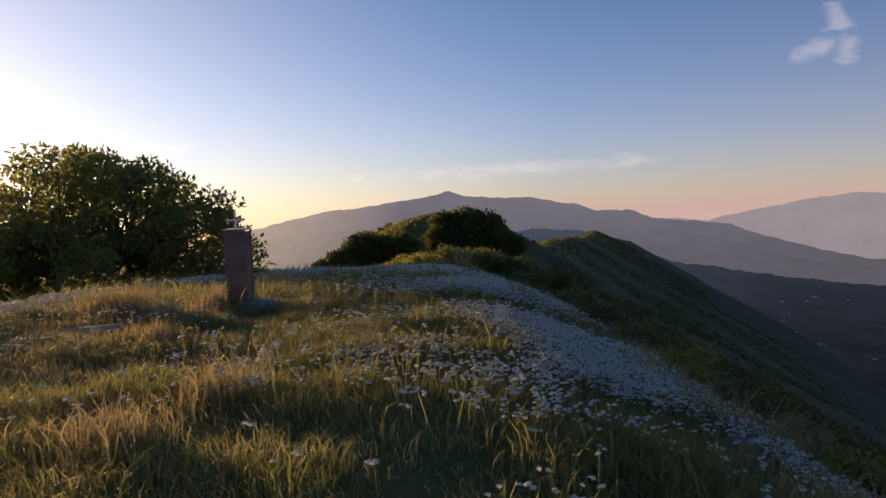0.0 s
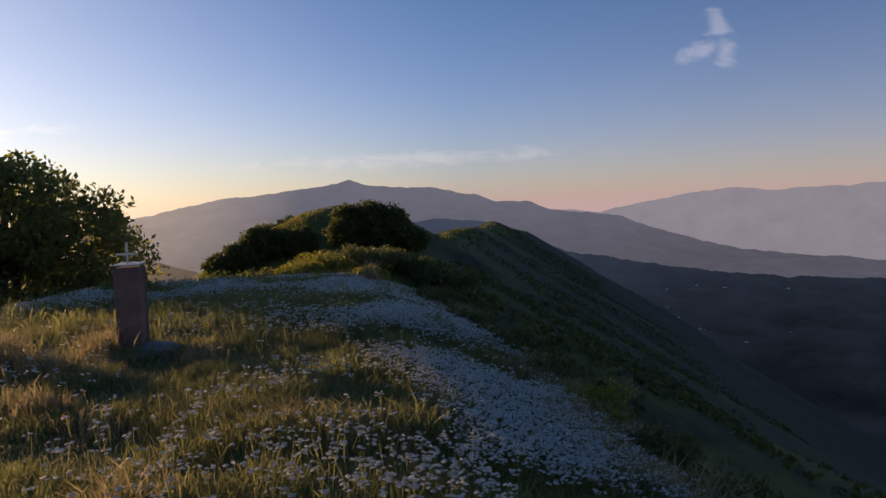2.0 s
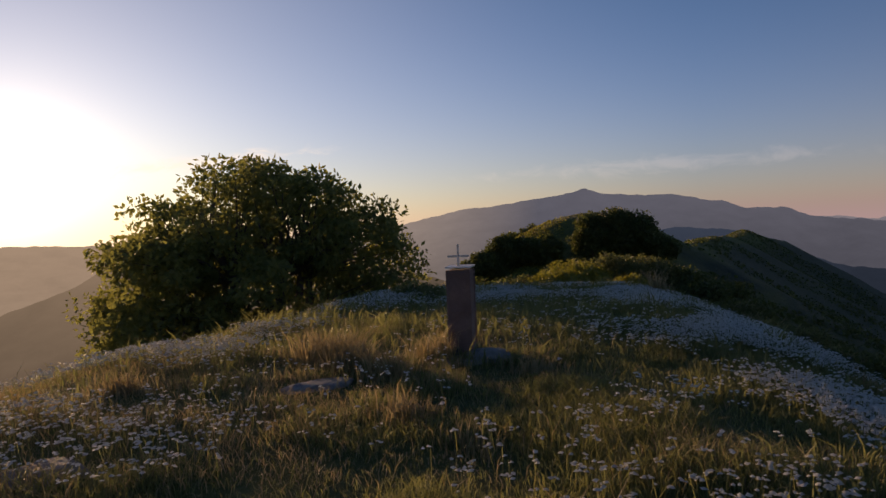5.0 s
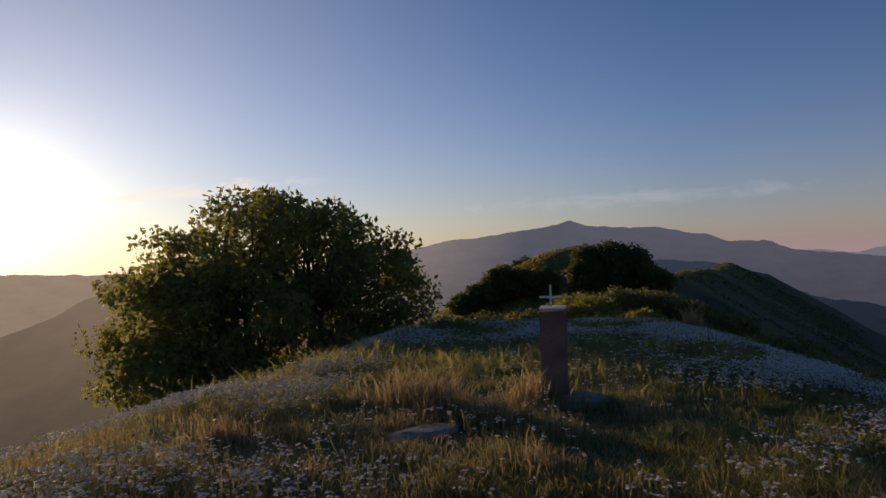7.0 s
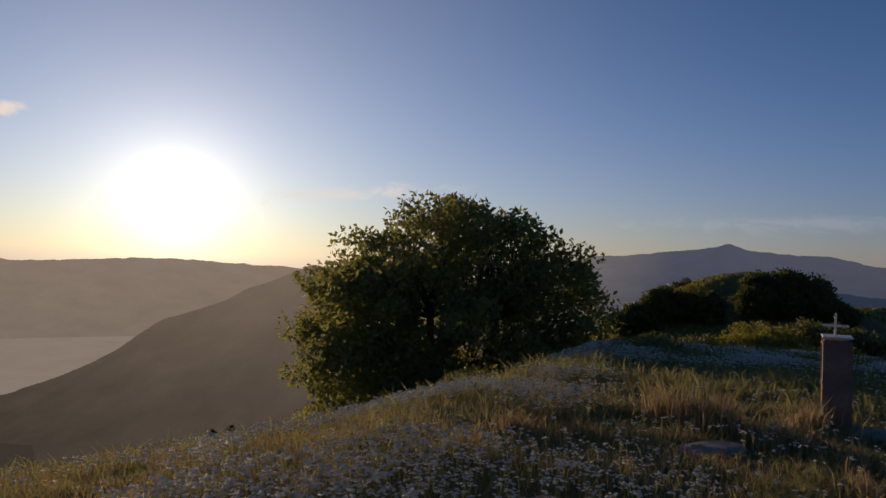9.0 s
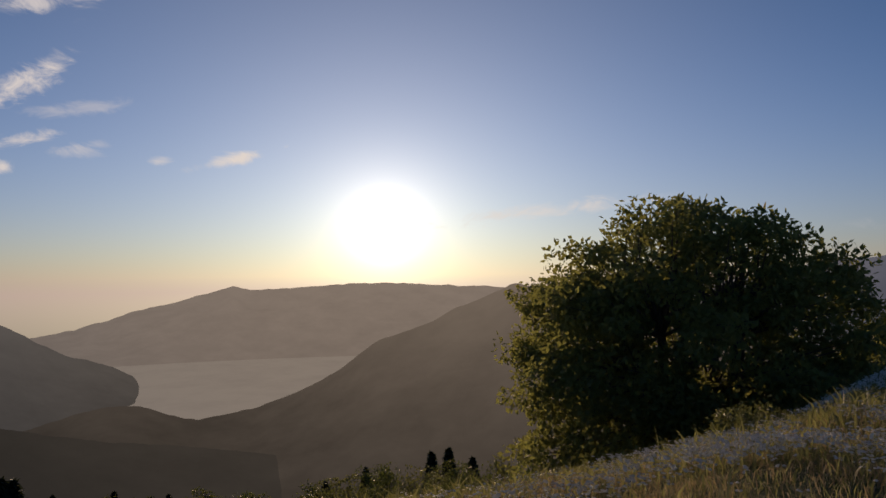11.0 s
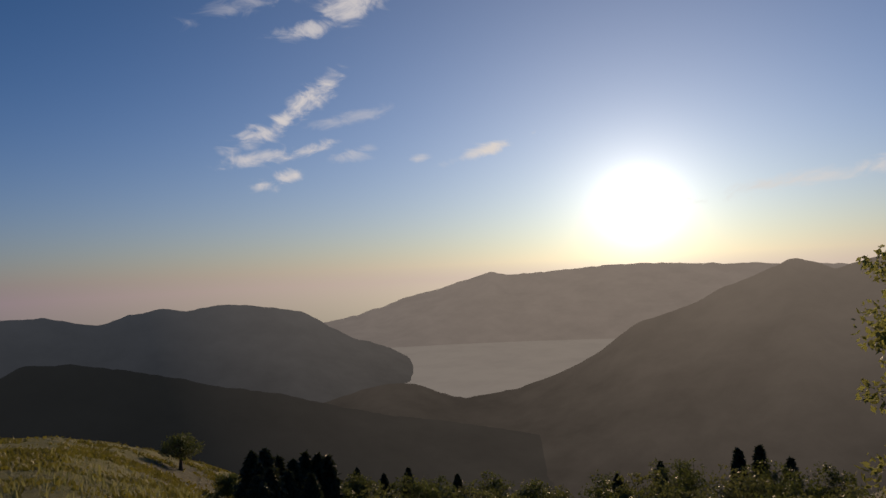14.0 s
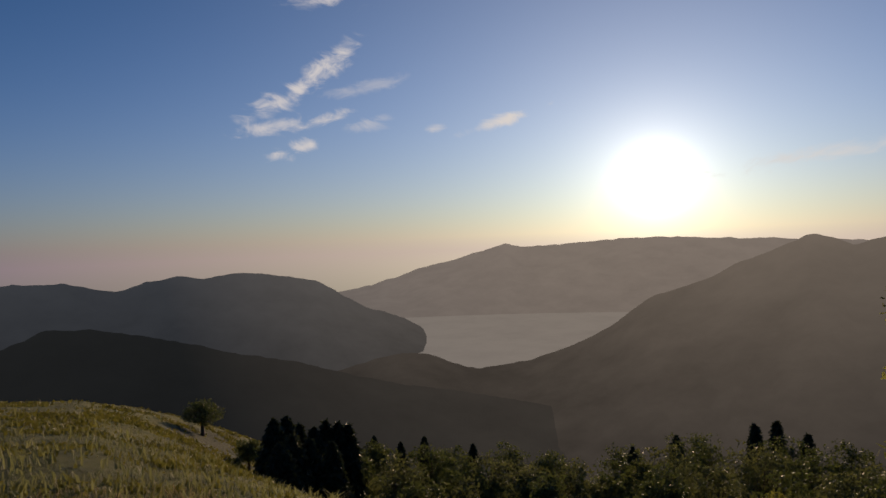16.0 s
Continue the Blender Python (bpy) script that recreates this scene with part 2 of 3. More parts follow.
# ---- mesh helpers ----
def mesh_object(name, verts, faces, mat, parent=None, label="", smooth=False):
    me = bpy.data.meshes.new(name)
    verts = np.asarray(verts, dtype=np.float32).reshape(-1, 3)
    if isinstance(faces, np.ndarray):
        k = faces.shape[1]
        me.vertices.add(len(verts))
        me.vertices.foreach_set("co", verts.ravel())
        me.loops.add(faces.size)
        me.loops.foreach_set("vertex_index", faces.astype(np.int32).ravel())
        me.polygons.add(len(faces))
        me.polygons.foreach_set("loop_start", np.arange(0, faces.size, k, dtype=np.int32))
        me.update(calc_edges=True)
    else:
        me.from_pydata(verts.tolist(), [], faces)
    if smooth:
        me.polygons.foreach_set("use_smooth", np.ones(len(me.polygons), dtype=bool))
    me.materials.append(mat)
    me.validate()
    ob = new(name, me)
    if parent:
        ob.parent = parent
    return tagged(ob, label) if label else ob


def part(name, bm, mat, parent, label="", smooth=False):
    me = bpy.data.meshes.new(name)
    bm.to_mesh(me)
    bm.free()
    if smooth:
        me.polygons.foreach_set("use_smooth", np.ones(len(me.polygons), dtype=bool))
    me.materials.append(mat)
    ob = new(name, me)
    if parent:
        ob.parent = parent
    return tagged(ob, label) if label else ob


TABLE = np.random.RandomState(5).rand(256, 256)


def vnoise(x, y):
    xi, yi = np.floor(x).astype(int), np.floor(y).astype(int)
    fx, fy = x - xi, y - yi
    fx, fy = fx * fx * (3 - 2 * fx), fy * fy * (3 - 2 * fy)
    g = lambda a, b: TABLE[a & 255, b & 255]
    return (g(xi, yi) * (1 - fx) + g(xi + 1, yi) * fx) * (1 - fy) + (g(xi, yi + 1) * (1 - fx) + g(xi + 1, yi + 1) * fx) * fy - 0.5


def fbm(x, y, octaves=5, gain=0.5):
    s, a = 0.0, 1.0
    for k in range(octaves):
        s = s + a * vnoise(x * 2 ** k + 17.3 * k, y * 2 ** k + 9.1 * k)
        a *= gain
    return s


# ---- terrain ----
def ridge_line(x, y, pts, slope, round_off):
    """Height of a rounded ridge that follows a line of crest points."""
    best = np.full(np.shape(x), -1e9)
    for (x0, y0, z0), (x1, y1, z1) in zip(pts, pts[1:]):
        dx, dy = x1 - x0, y1 - y0
        t = np.clip(((x - x0) * dx + (y - y0) * dy) / (dx * dx + dy * dy), 0, 1)
        d = np.hypot(x - x0 - t * dx, y - y0 - t * dy)
        best = np.maximum(best, z0 + t * (z1 - z0) - slope * (np.sqrt(d * d + round_off ** 2) - round_off))
    return best


def smax(a, b, k):
    h = np.clip(0.5 + 0.5 * (a - b) / k, 0, 1)
    return b * (1 - h) + a * h + k * h * (1 - h)


def bend(d, start, curve, cap):
    """A drop that starts gently and steepens to a steady slope."""
    turn = (cap - start) / (2 * curve)
    return np.where(d < turn, start * d + curve * d * d, start * turn + curve * turn ** 2 + cap * (d - turn))


def height(x, y):
    x, y = np.asarray(x, float), np.asarray(y, float)
    r = bend(np.maximum(0, x + 0.5), 0.04, 0.075, 0.75)
    f = bend(np.maximum(0, y - 8.0), 0.01, 0.0022, 0.24)
    s = bend(np.maximum(0, -y - 3.0), 0.0, 0.01, 0.10) * np.clip((x + 20) / 15, 0, 1) - 0.15 * np.clip(4 - y, 0, 30) * np.clip((-x - 14) / 20, 0, 1)
    # the summit falls gently west into a meadow and more steeply north-west
    l = bend(np.maximum(0, -x - 6.0), 0.0, 0.03, 0.157) + bend(np.maximum(0, -x - 62), 0.0, 0.02, 0.45)
    nw = bend(np.clip(y - 3.0, 0, 26), 0.22, 0.009, 0.55) * np.clip((-x - 8.0) / 14, 0, 1)
    gully = 6.5 * np.exp(-(((x + 42) / 15) ** 2 + ((y - 16) / 6.5) ** 2))
    z = -1.42 - 0.012 * np.maximum(0, 8 - y) - r - l - f - s - nw - gully
    far = np.clip((np.hypot(x + 3, y - 5) - 12) / 30, 0, 1)
    z = z + 0.14 * fbm(x * 0.22, y * 0.22, 4) * (1 - 0.5 * far) + far * 0.4 * fbm(x * 0.05, y * 0.05, 4)
    z = smax(z, ridge_line(x, y, [(-1, 38, -4.6), (0.5, 47, -3.6), (1, 60, -5.5), (0, 80, -7.5), (-1, 94, -6.5)], 0.55, 4.0) + 0.8 * fbm(x * 0.1, y * 0.1, 4), 1.5)
    z = smax(z, ridge_line(x, y, [(-14, 95, -8.5), (-7, 97, -6.6), (6, 99, -6.2)], 0.6, 6.0), 1.5)
    z = smax(z, ridge_line(x, y, [(-3.2, 111, 0.0), (0, 112, 0.3), (4, 116, -0.5), (9, 150, -9), (12, 215, -18)], 0.62, 4.5) + 0.5 * fbm(x * 0.1, y * 0.1, 3), 1.5)
    big = ridge_line(x, y, [(12, 215, -18), (30, 330, -26), (48, 450, -29), (105, 680, -32), (164, 854, -33), (192, 960, -42), (234, 1075, -35), (330, 1480, -60), (480, 1800, -90)],
                     0.62, 10.0) + 10 * fbm(x * 0.007, y * 0.007, 5) * np.clip((y - 250) / 300, 0, 1) * np.clip(np.abs(y - 854) / 500 + 0.15, 0, 1)
    z = smax(z, big, 4.0)
    return smax(z, -470.0 + 0 * z, 30.0)


def build_ground():
    na = 520
    radii = [0.002]
    r = 0.35
    while r < 4800:
        radii.append(r)
        r *= 1.03
    radii = np.array(radii)
    a = np.linspace(0, 2 * np.pi, na, endpoint=False)
    R, A = np.meshgrid(radii, a, indexing="ij")
    X, Y = -3 + R * np.cos(A), 3 + R * np.sin(A)
    Z = height(X, Y)
    v = np.stack([X, Y, Z], -1).reshape(-1, 3)
    nr = len(radii)
    i, j = np.meshgrid(np.arange(nr - 1), np.arange(na), indexing="ij")
    k = (j + 1) % na
    f = np.stack([i * na + j, (i + 1) * na + j, (i + 1) * na + k, i * na + k], -1).reshape(-1, 4)
    me = mesh_object("ground", v, f, GROUND, smooth=True)
    tagged(me, "grassy mountain ridge with meadow slopes", "ground", "", "structure")
    return me


build_ground()


def backdrop(name, label, crest, far, foot, foot_z, mat, rough, seed):
    """A distant range: crest by (azimuth, elevation) with gullied slopes down to its foot."""
    az0, az1 = crest[0][0], crest[-1][0]
    n = int(abs(az1 - az0) * 8)
    az = np.linspace(az0, az1, n)
    order = np.argsort([c[0] for c in crest])
    xs, ys = np.array([c[0] for c in crest])[order], np.array([c[1] for c in crest])[order]
    el = np.interp(az, xs, ys)
    kern = np.hanning(9)
    el = np.convolve(np.pad(el, 4, mode="edge"), kern / kern.sum(), "valid")
    el = el + rough * fbm(az * 0.8 + seed, az * 0 + seed, 5, 0.6)
    rows = 28
    u = np.linspace(0, 1, rows)[:, None]
    top = far * np.tan(np.radians(el))[None, :]
    fall = u ** 0.85
    relief = fbm(az[None, :] * 0.28 + seed, u * 5.0 + seed + az[None, :] * 0.05, 5, 0.5) * 45 * np.sin(np.pi * np.clip(u, 0, 1)) * (far / 4000)
    z = np.maximum(top, foot_z) * (1 - fall) + foot_z * fall + relief
    d = far + (foot - far) * u + 0 * top
    ra = np.radians(az)[None, :]
    v = np.stack([-np.sin(ra) * d, np.cos(ra) * d, z], -1).reshape(-1, 3)
    i, j = np.meshgrid(np.arange(rows - 1), np.arange(n - 1), indexing="ij")
    f = np.stack([i * n + j, i * n + j + 1, (i + 1) * n + j + 1, (i + 1) * n + j], -1).reshape(-1, 4)
    return tagged(mesh_object(name, v, f, mat, smooth=True), label, "mountain", "", "structure")


FOREST = (0.022, 0.028, 0.017)
# each range wears its haze as emission, in set cool and warm tones
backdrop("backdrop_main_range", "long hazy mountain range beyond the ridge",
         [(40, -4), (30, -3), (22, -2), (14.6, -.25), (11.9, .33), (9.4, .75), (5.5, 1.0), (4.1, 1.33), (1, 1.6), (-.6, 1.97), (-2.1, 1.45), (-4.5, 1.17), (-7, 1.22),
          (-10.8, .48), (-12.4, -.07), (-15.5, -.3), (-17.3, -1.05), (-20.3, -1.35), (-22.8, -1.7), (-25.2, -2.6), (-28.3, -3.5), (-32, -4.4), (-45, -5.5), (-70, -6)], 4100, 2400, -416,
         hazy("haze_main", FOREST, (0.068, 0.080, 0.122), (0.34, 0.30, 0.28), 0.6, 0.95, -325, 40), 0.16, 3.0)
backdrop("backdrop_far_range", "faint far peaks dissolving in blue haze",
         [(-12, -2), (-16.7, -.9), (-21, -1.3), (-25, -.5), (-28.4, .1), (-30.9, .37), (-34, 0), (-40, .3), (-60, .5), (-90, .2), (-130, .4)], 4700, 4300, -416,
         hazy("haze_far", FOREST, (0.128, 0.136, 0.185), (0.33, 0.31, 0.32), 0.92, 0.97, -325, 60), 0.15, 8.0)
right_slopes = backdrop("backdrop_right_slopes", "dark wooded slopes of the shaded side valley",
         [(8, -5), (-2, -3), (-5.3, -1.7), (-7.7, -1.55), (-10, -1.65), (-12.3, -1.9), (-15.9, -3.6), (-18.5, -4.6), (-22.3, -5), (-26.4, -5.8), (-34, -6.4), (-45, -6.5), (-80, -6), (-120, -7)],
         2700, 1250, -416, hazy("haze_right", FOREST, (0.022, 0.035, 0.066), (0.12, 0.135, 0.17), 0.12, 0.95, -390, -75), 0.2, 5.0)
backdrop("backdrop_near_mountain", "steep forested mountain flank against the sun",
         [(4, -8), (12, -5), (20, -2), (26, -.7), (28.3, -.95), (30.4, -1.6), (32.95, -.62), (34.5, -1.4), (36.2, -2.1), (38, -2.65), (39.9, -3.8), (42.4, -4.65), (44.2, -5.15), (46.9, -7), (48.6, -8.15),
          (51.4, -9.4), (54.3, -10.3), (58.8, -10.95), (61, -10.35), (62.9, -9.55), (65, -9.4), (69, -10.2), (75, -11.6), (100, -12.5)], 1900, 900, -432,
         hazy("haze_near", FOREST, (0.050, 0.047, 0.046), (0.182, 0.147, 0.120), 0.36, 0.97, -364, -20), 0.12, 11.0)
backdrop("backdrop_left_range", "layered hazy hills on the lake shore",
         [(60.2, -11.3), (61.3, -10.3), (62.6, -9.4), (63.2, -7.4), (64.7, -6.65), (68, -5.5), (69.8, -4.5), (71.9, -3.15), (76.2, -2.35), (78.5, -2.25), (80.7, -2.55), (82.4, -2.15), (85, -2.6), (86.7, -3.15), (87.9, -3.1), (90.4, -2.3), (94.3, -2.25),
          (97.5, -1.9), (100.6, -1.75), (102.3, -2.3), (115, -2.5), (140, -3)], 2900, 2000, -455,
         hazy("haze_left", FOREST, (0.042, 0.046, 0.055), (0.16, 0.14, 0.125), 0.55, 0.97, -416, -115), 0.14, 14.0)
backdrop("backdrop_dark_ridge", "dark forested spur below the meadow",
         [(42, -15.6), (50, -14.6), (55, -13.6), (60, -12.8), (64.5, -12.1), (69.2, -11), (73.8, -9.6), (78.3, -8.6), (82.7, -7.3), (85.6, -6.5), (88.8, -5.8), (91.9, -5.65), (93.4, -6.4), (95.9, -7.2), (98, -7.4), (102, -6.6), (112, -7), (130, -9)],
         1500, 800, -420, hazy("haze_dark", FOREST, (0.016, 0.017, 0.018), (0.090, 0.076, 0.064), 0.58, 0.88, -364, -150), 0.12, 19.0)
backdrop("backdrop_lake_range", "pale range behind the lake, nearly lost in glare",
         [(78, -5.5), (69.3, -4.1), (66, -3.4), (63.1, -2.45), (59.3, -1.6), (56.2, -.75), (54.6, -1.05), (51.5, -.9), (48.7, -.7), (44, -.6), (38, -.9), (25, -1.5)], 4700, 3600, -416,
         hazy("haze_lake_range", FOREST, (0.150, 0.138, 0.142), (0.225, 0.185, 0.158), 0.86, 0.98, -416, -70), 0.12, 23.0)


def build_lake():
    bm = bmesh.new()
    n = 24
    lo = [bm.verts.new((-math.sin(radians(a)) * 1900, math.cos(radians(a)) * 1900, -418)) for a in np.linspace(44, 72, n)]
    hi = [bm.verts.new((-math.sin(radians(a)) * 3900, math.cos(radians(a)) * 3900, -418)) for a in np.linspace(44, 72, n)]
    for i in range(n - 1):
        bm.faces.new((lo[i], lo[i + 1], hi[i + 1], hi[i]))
    # almost pure emission: the pale haze over the water is painted on
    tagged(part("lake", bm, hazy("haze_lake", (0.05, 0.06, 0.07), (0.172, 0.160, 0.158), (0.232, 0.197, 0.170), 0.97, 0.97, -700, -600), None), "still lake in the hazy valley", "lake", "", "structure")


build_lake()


# ---- vegetation helpers ----
def tube(bm, pts, radii, sides=6):
    rings = []
    for i, p in enumerate(pts):
        d = (Vector(pts[min(i + 1, len(pts) - 1)]) - Vector(pts[max(i - 1, 0)])).normalized()
        a = d.orthogonal().normalized()
        b = d.cross(a)
        rings.append([bm.verts.new(Vector(p) + (a * math.cos(2 * math.pi * k / sides) + b * math.sin(2 * math.pi * k / sides)) * radii[i]) for k in range(sides)])
    for r0, r1 in zip(rings, rings[1:]):
        # keep the rings from twisting against each other
        off = min(range(sides), key=lambda o: (r0[0].co - r1[o].co).length)
        for k in range(sides):
            bm.faces.new((r0[k], r0[(k + 1) % sides], r1[(k + 1 + off) % sides], r1[(k + off) % sides]))
    bm.faces.new(rings[-1])


def leaf_quads(centres, size, rng, droop=0.0, aspect=0.45, normals=None):
    """Leaf-shaped quads (kite outline) about the given centres."""
    n = len(centres)
    a = rng.normal(size=(n, 3))
    if normals is not None:
        a = a * 0.8 + normals * 1.0
    a[:, 2] -= droop
    a /= np.linalg.norm(a, axis=1)[:, None]
    b = np.cross(a, rng.normal(size=(n, 3)))
    b /= np.linalg.norm(b, axis=1)[:, None] + 1e-9
    s = (size * rng.uniform(0.6, 1.3, n))[:, None]
    w = s * aspect * 0.5
    c = np.asarray(centres)
    v = np.stack([c - a * s * 0.5, c - a * s * 0.05 + b * w, c + a * s * 0.5, c - a * s * 0.05 - b * w], 1).reshape(-1, 3)
    return v, np.arange(4 * n).reshape(-1, 4)


def puffs(rng, n, radius, high, base, full=0.55, lobes=0):
    """Centres of leaf clumps that make an uneven dome."""
    out = []
    knobs = rng.normal(size=(lobes, 3))
    knobs /= np.linalg.norm(knobs, axis=1)[:, None] + 1e-9
    while len(out) < n:
        p = rng.uniform(-1, 1, 3)
        r = np.linalg.norm(p)
        if full < r < 1.0 and p[2] > -0.75:
            edge = 0.88 + 0.16 * math.sin(3 * math.atan2(p[1], p[0]) + n) + rng.uniform(-0.08, 0.08)
            if lobes:
                edge = 0.86 + 0.17 * np.exp((np.max(knobs @ p) / r - 1) / 0.05) + rng.uniform(-0.04, 0.04)
            if p[2] < 0:
                edge /= math.sqrt(1 - min(0.6, p[2] ** 2))
            out.append((p[0] * radius * edge, p[1] * radius * edge, base + (p[2] * 0.5 + 0.5) * high))
    return np.array(out)


def tree(name, at, high, radius, leaf, clumps, per, mat, label, category, seed, stems=1, clump=0.22, trunk=0.3, bare=0.15, group="", full=0.55, sink=0.2, lobes=0):
    """A broadleaf tree or bush: stems, limbs to each clump, and a crown of leaves."""
    rng = np.random.RandomState(seed)
    ob = new(name)
    ob.location = at
    tips = puffs(rng, clumps, radius, high * (1 - bare), high * bare, full, lobes)
    girth = trunk * high * 0.055
    roots = []
    for k in range(stems):
        a = 2 * math.pi * k / stems + rng.uniform(-0.4, 0.4)
        out = radius * 0.28 * (stems > 1)
        foot = Vector((math.cos(a) * 0.12 * out, math.sin(a) * 0.12 * out, -sink))
        mid = Vector((math.cos(a) * out * 0.5, math.sin(a) * out * 0.5, high * 0.22))
        top = Vector((math.cos(a) * out * 1.1, math.sin(a) * out * 1.1, high * 0.48))
        end = Vector((math.cos(a) * out * 1.3 + rng.uniform(-.3, .3), math.sin(a) * out * 1.3, high * 0.85))
        bm = bmesh.new()
        tube(bm, [foot, mid, top, end], [girth * 1.3, girth, girth * 0.7, girth * 0.15], 7)
        part("trunk" if stems == 1 else "stem", bm, BARK, ob, smooth=True)
        roots += [mid, mid.lerp(top, 0.5), top, top.lerp(end, 0.4)]
    bm = bmesh.new()
    for t in tips:
        t = Vector(t)
        r = min(roots, key=lambda q: (q - t).length + 0.8 * max(0, q.z - t.z + 0.1 * high))
        m = r.lerp(t, 0.5) + Vector((rng.uniform(-1, 1), rng.uniform(-1, 1), 0.6)) * 0.08 * (t - r).length
        tube(bm, [r, m, t], [girth * 0.26, girth * 0.14, girth * 0.03], 4)
    tagged(part("branchwork", bm, BARK, ob, smooth=True), kind="stuff")
    cr = clump * radius
    dirs = rng.normal(size=(clumps, per, 3))
    dirs /= np.linalg.norm(dirs, axis=2)[..., None]
    rad = cr * rng.uniform(0.25, 1.0, (clumps, per, 1)) ** 0.6 * rng.uniform(0.6, 1.25, (clumps, 1, 1))
    c = (tips[:, None, :] + dirs * rad * np.array([1.15, 1.15, 0.75])).reshape(-1, 3)
    v, f = leaf_quads(c, leaf, rng, 0.25, 0.5, dirs.reshape(-1, 3))
    mesh_object("crown", v, f, mat, ob)
    return tagged(ob, label, category, group)


def conifer(name, at, high, radius, label, seed, group=""):
    rng = np.random.RandomState(seed)
    ob = new(name)
    ob.location = at
    bm = bmesh.new()
    tube(bm, [(0, 0, -0.3), (0, 0, high * 0.5), (0, 0, high)], [high * 0.022, high * 0.014, 0.02], 6)
    part("trunk", bm, BARK, ob)
    n = 2600
    h = rng.uniform(0, 1, n) ** 0.8
    tier = 0.75 + 0.35 * ((h * 14) % 1.0)
    r = radius * (1 - h) ** 0.62 * tier * rng.uniform(0.25, 1.0, n) ** 0.5
    a = rng.uniform(0, 2 * np.pi, n)
    c = np.stack([r * np.cos(a), r * np.sin(a), high * (0.05 + 0.95 * h) - 0.25 * r], 1)
    out = np.stack([np.cos(a), np.sin(a), np.full(n, -0.35)], 1) * 1.6
    v, f = leaf_quads(c, high * 0.075, rng, 0.2, 0.4, out)
    mesh_object("crown", v, f, NEEDLE, ob)
    return tagged(ob, label, "conifer", group)


def on_ground(x, y, dz=0.0):
    return (x, y, float(height(x, y)) + dz)


def rock(name, at, size, seed, mat, label, turn=0.0, category="stone", flat=0.6):
    bm = bmesh.new()
    bmesh.ops.create_icosphere(bm, subdivisions=3, radius=0.5)
    rng = np.random.RandomState(seed)
    cuts = [Vector(rng.normal(size=3)).normalized() for _ in range(9)]
    for v in bm.verts:
        for c in cuts:
            d = v.co.dot(c)
            if d > 0.34:
                v.co -= c * (d - 0.34)
        v.co += v.co.normalized() * 0.05 * noise.noise(v.co * 4 + Vector((seed, 0, 0)))
        v.co = Vector((v.co.x * size[0], v.co.y * size[1], v.co.z * size[2])) * 1.3
    ob = part(name, bm, mat, None)
    ob.matrix_world = pose(at[0], at[1], at[2], 0, 0, turn)
    return tagged(ob, label, category)


def box(bm, cx, cy, cz, sx, sy, sz, bevel=0.0):
    m = Matrix.Translation((cx, cy, cz)) @ Matrix.Diagonal((sx, sy, sz, 1))
    r = bmesh.ops.create_cube(bm, size=1.0, matrix=m)
    if bevel:
        es = list({e for v in r["verts"] for e in v.link_edges})
        bmesh.ops.bevel(bm, geom=es, offset=bevel, segments=2, affect="EDGES")


# ---- summit pillar with the cross ----
def build_pillar():
    ob = new("summit_pillar")
    x, y = -2.95, 10.18
    z = float(height(x, y))
    ob.matrix_world = pose(x, y, z, 0, 0, -3)
    tall = -0.235 - z
    bm = bmesh.new()
    box(bm, 0, 0, tall * 0.5 - 0.05, 0.30, 0.30, tall + 0.02, 0.012)
    part("shaft", bm, RUST, ob)
    for sx in (-1, 1):
        for sy in (-1, 1):
            bm = bmesh.new()
            box(bm, sx * 0.143, sy * 0.143, tall * 0.5 - 0.03, 0.036, 0.036, tall - 0.02, 0.006)
            part("corner_strip", bm, RUST, ob)
    for h in (0.52, 0.93):
        bm = bmesh.new()
        box(bm, 0, 0, tall * h, 0.330, 0.330, 0.022, 0.005)
        part("band", bm, RUST, ob, "rusted steel band")
    bm = bmesh.new()
    box(bm, 0, 0, tall - 0.002, 0.335, 0.335, 0.02, 0.005)
    for v in bm.verts:
        if v.co.z > tall:
            v.co.z += 0.03 * v.co.y
    part("cap", bm, PALEPAINT, ob, "pale stone cap plate")
    cross = new("cross")
    cross.parent = ob
    bm = bmesh.new()
    box(bm, -0.02, 0, tall + 0.15, 0.026, 0.026, 0.29, 0.004)
    part("upright", bm, METAL, cross)
    bm = bmesh.new()
    box(bm, -0.02, 0, tall + 0.135, 0.29, 0.024, 0.028, 0.004)
    part("crossbar", bm, METAL, cross)
    bm = bmesh.new()
    box(bm, -0.06, -0.19, 0.09, 0.07, 0.07, 0.16, 0.015)
    part("lantern", bm, DARKMETAL, ob, "small dark grave lantern")
    tagged(ob, "rust-brown square metal pillar with small metal cross", "pillar")


build_pillar()
rock("slab", on_ground(-2.62, 10.02, 0.02), (0.62, 0.42, 0.20), 3, STONE, "flat pale stone slab beside the pillar", 10)
rock("slab", on_ground(-2.98, 9.86, -0.01), (0.72, 0.40, 0.14), 4, STONE, "sunken concrete footing before the pillar", 25)


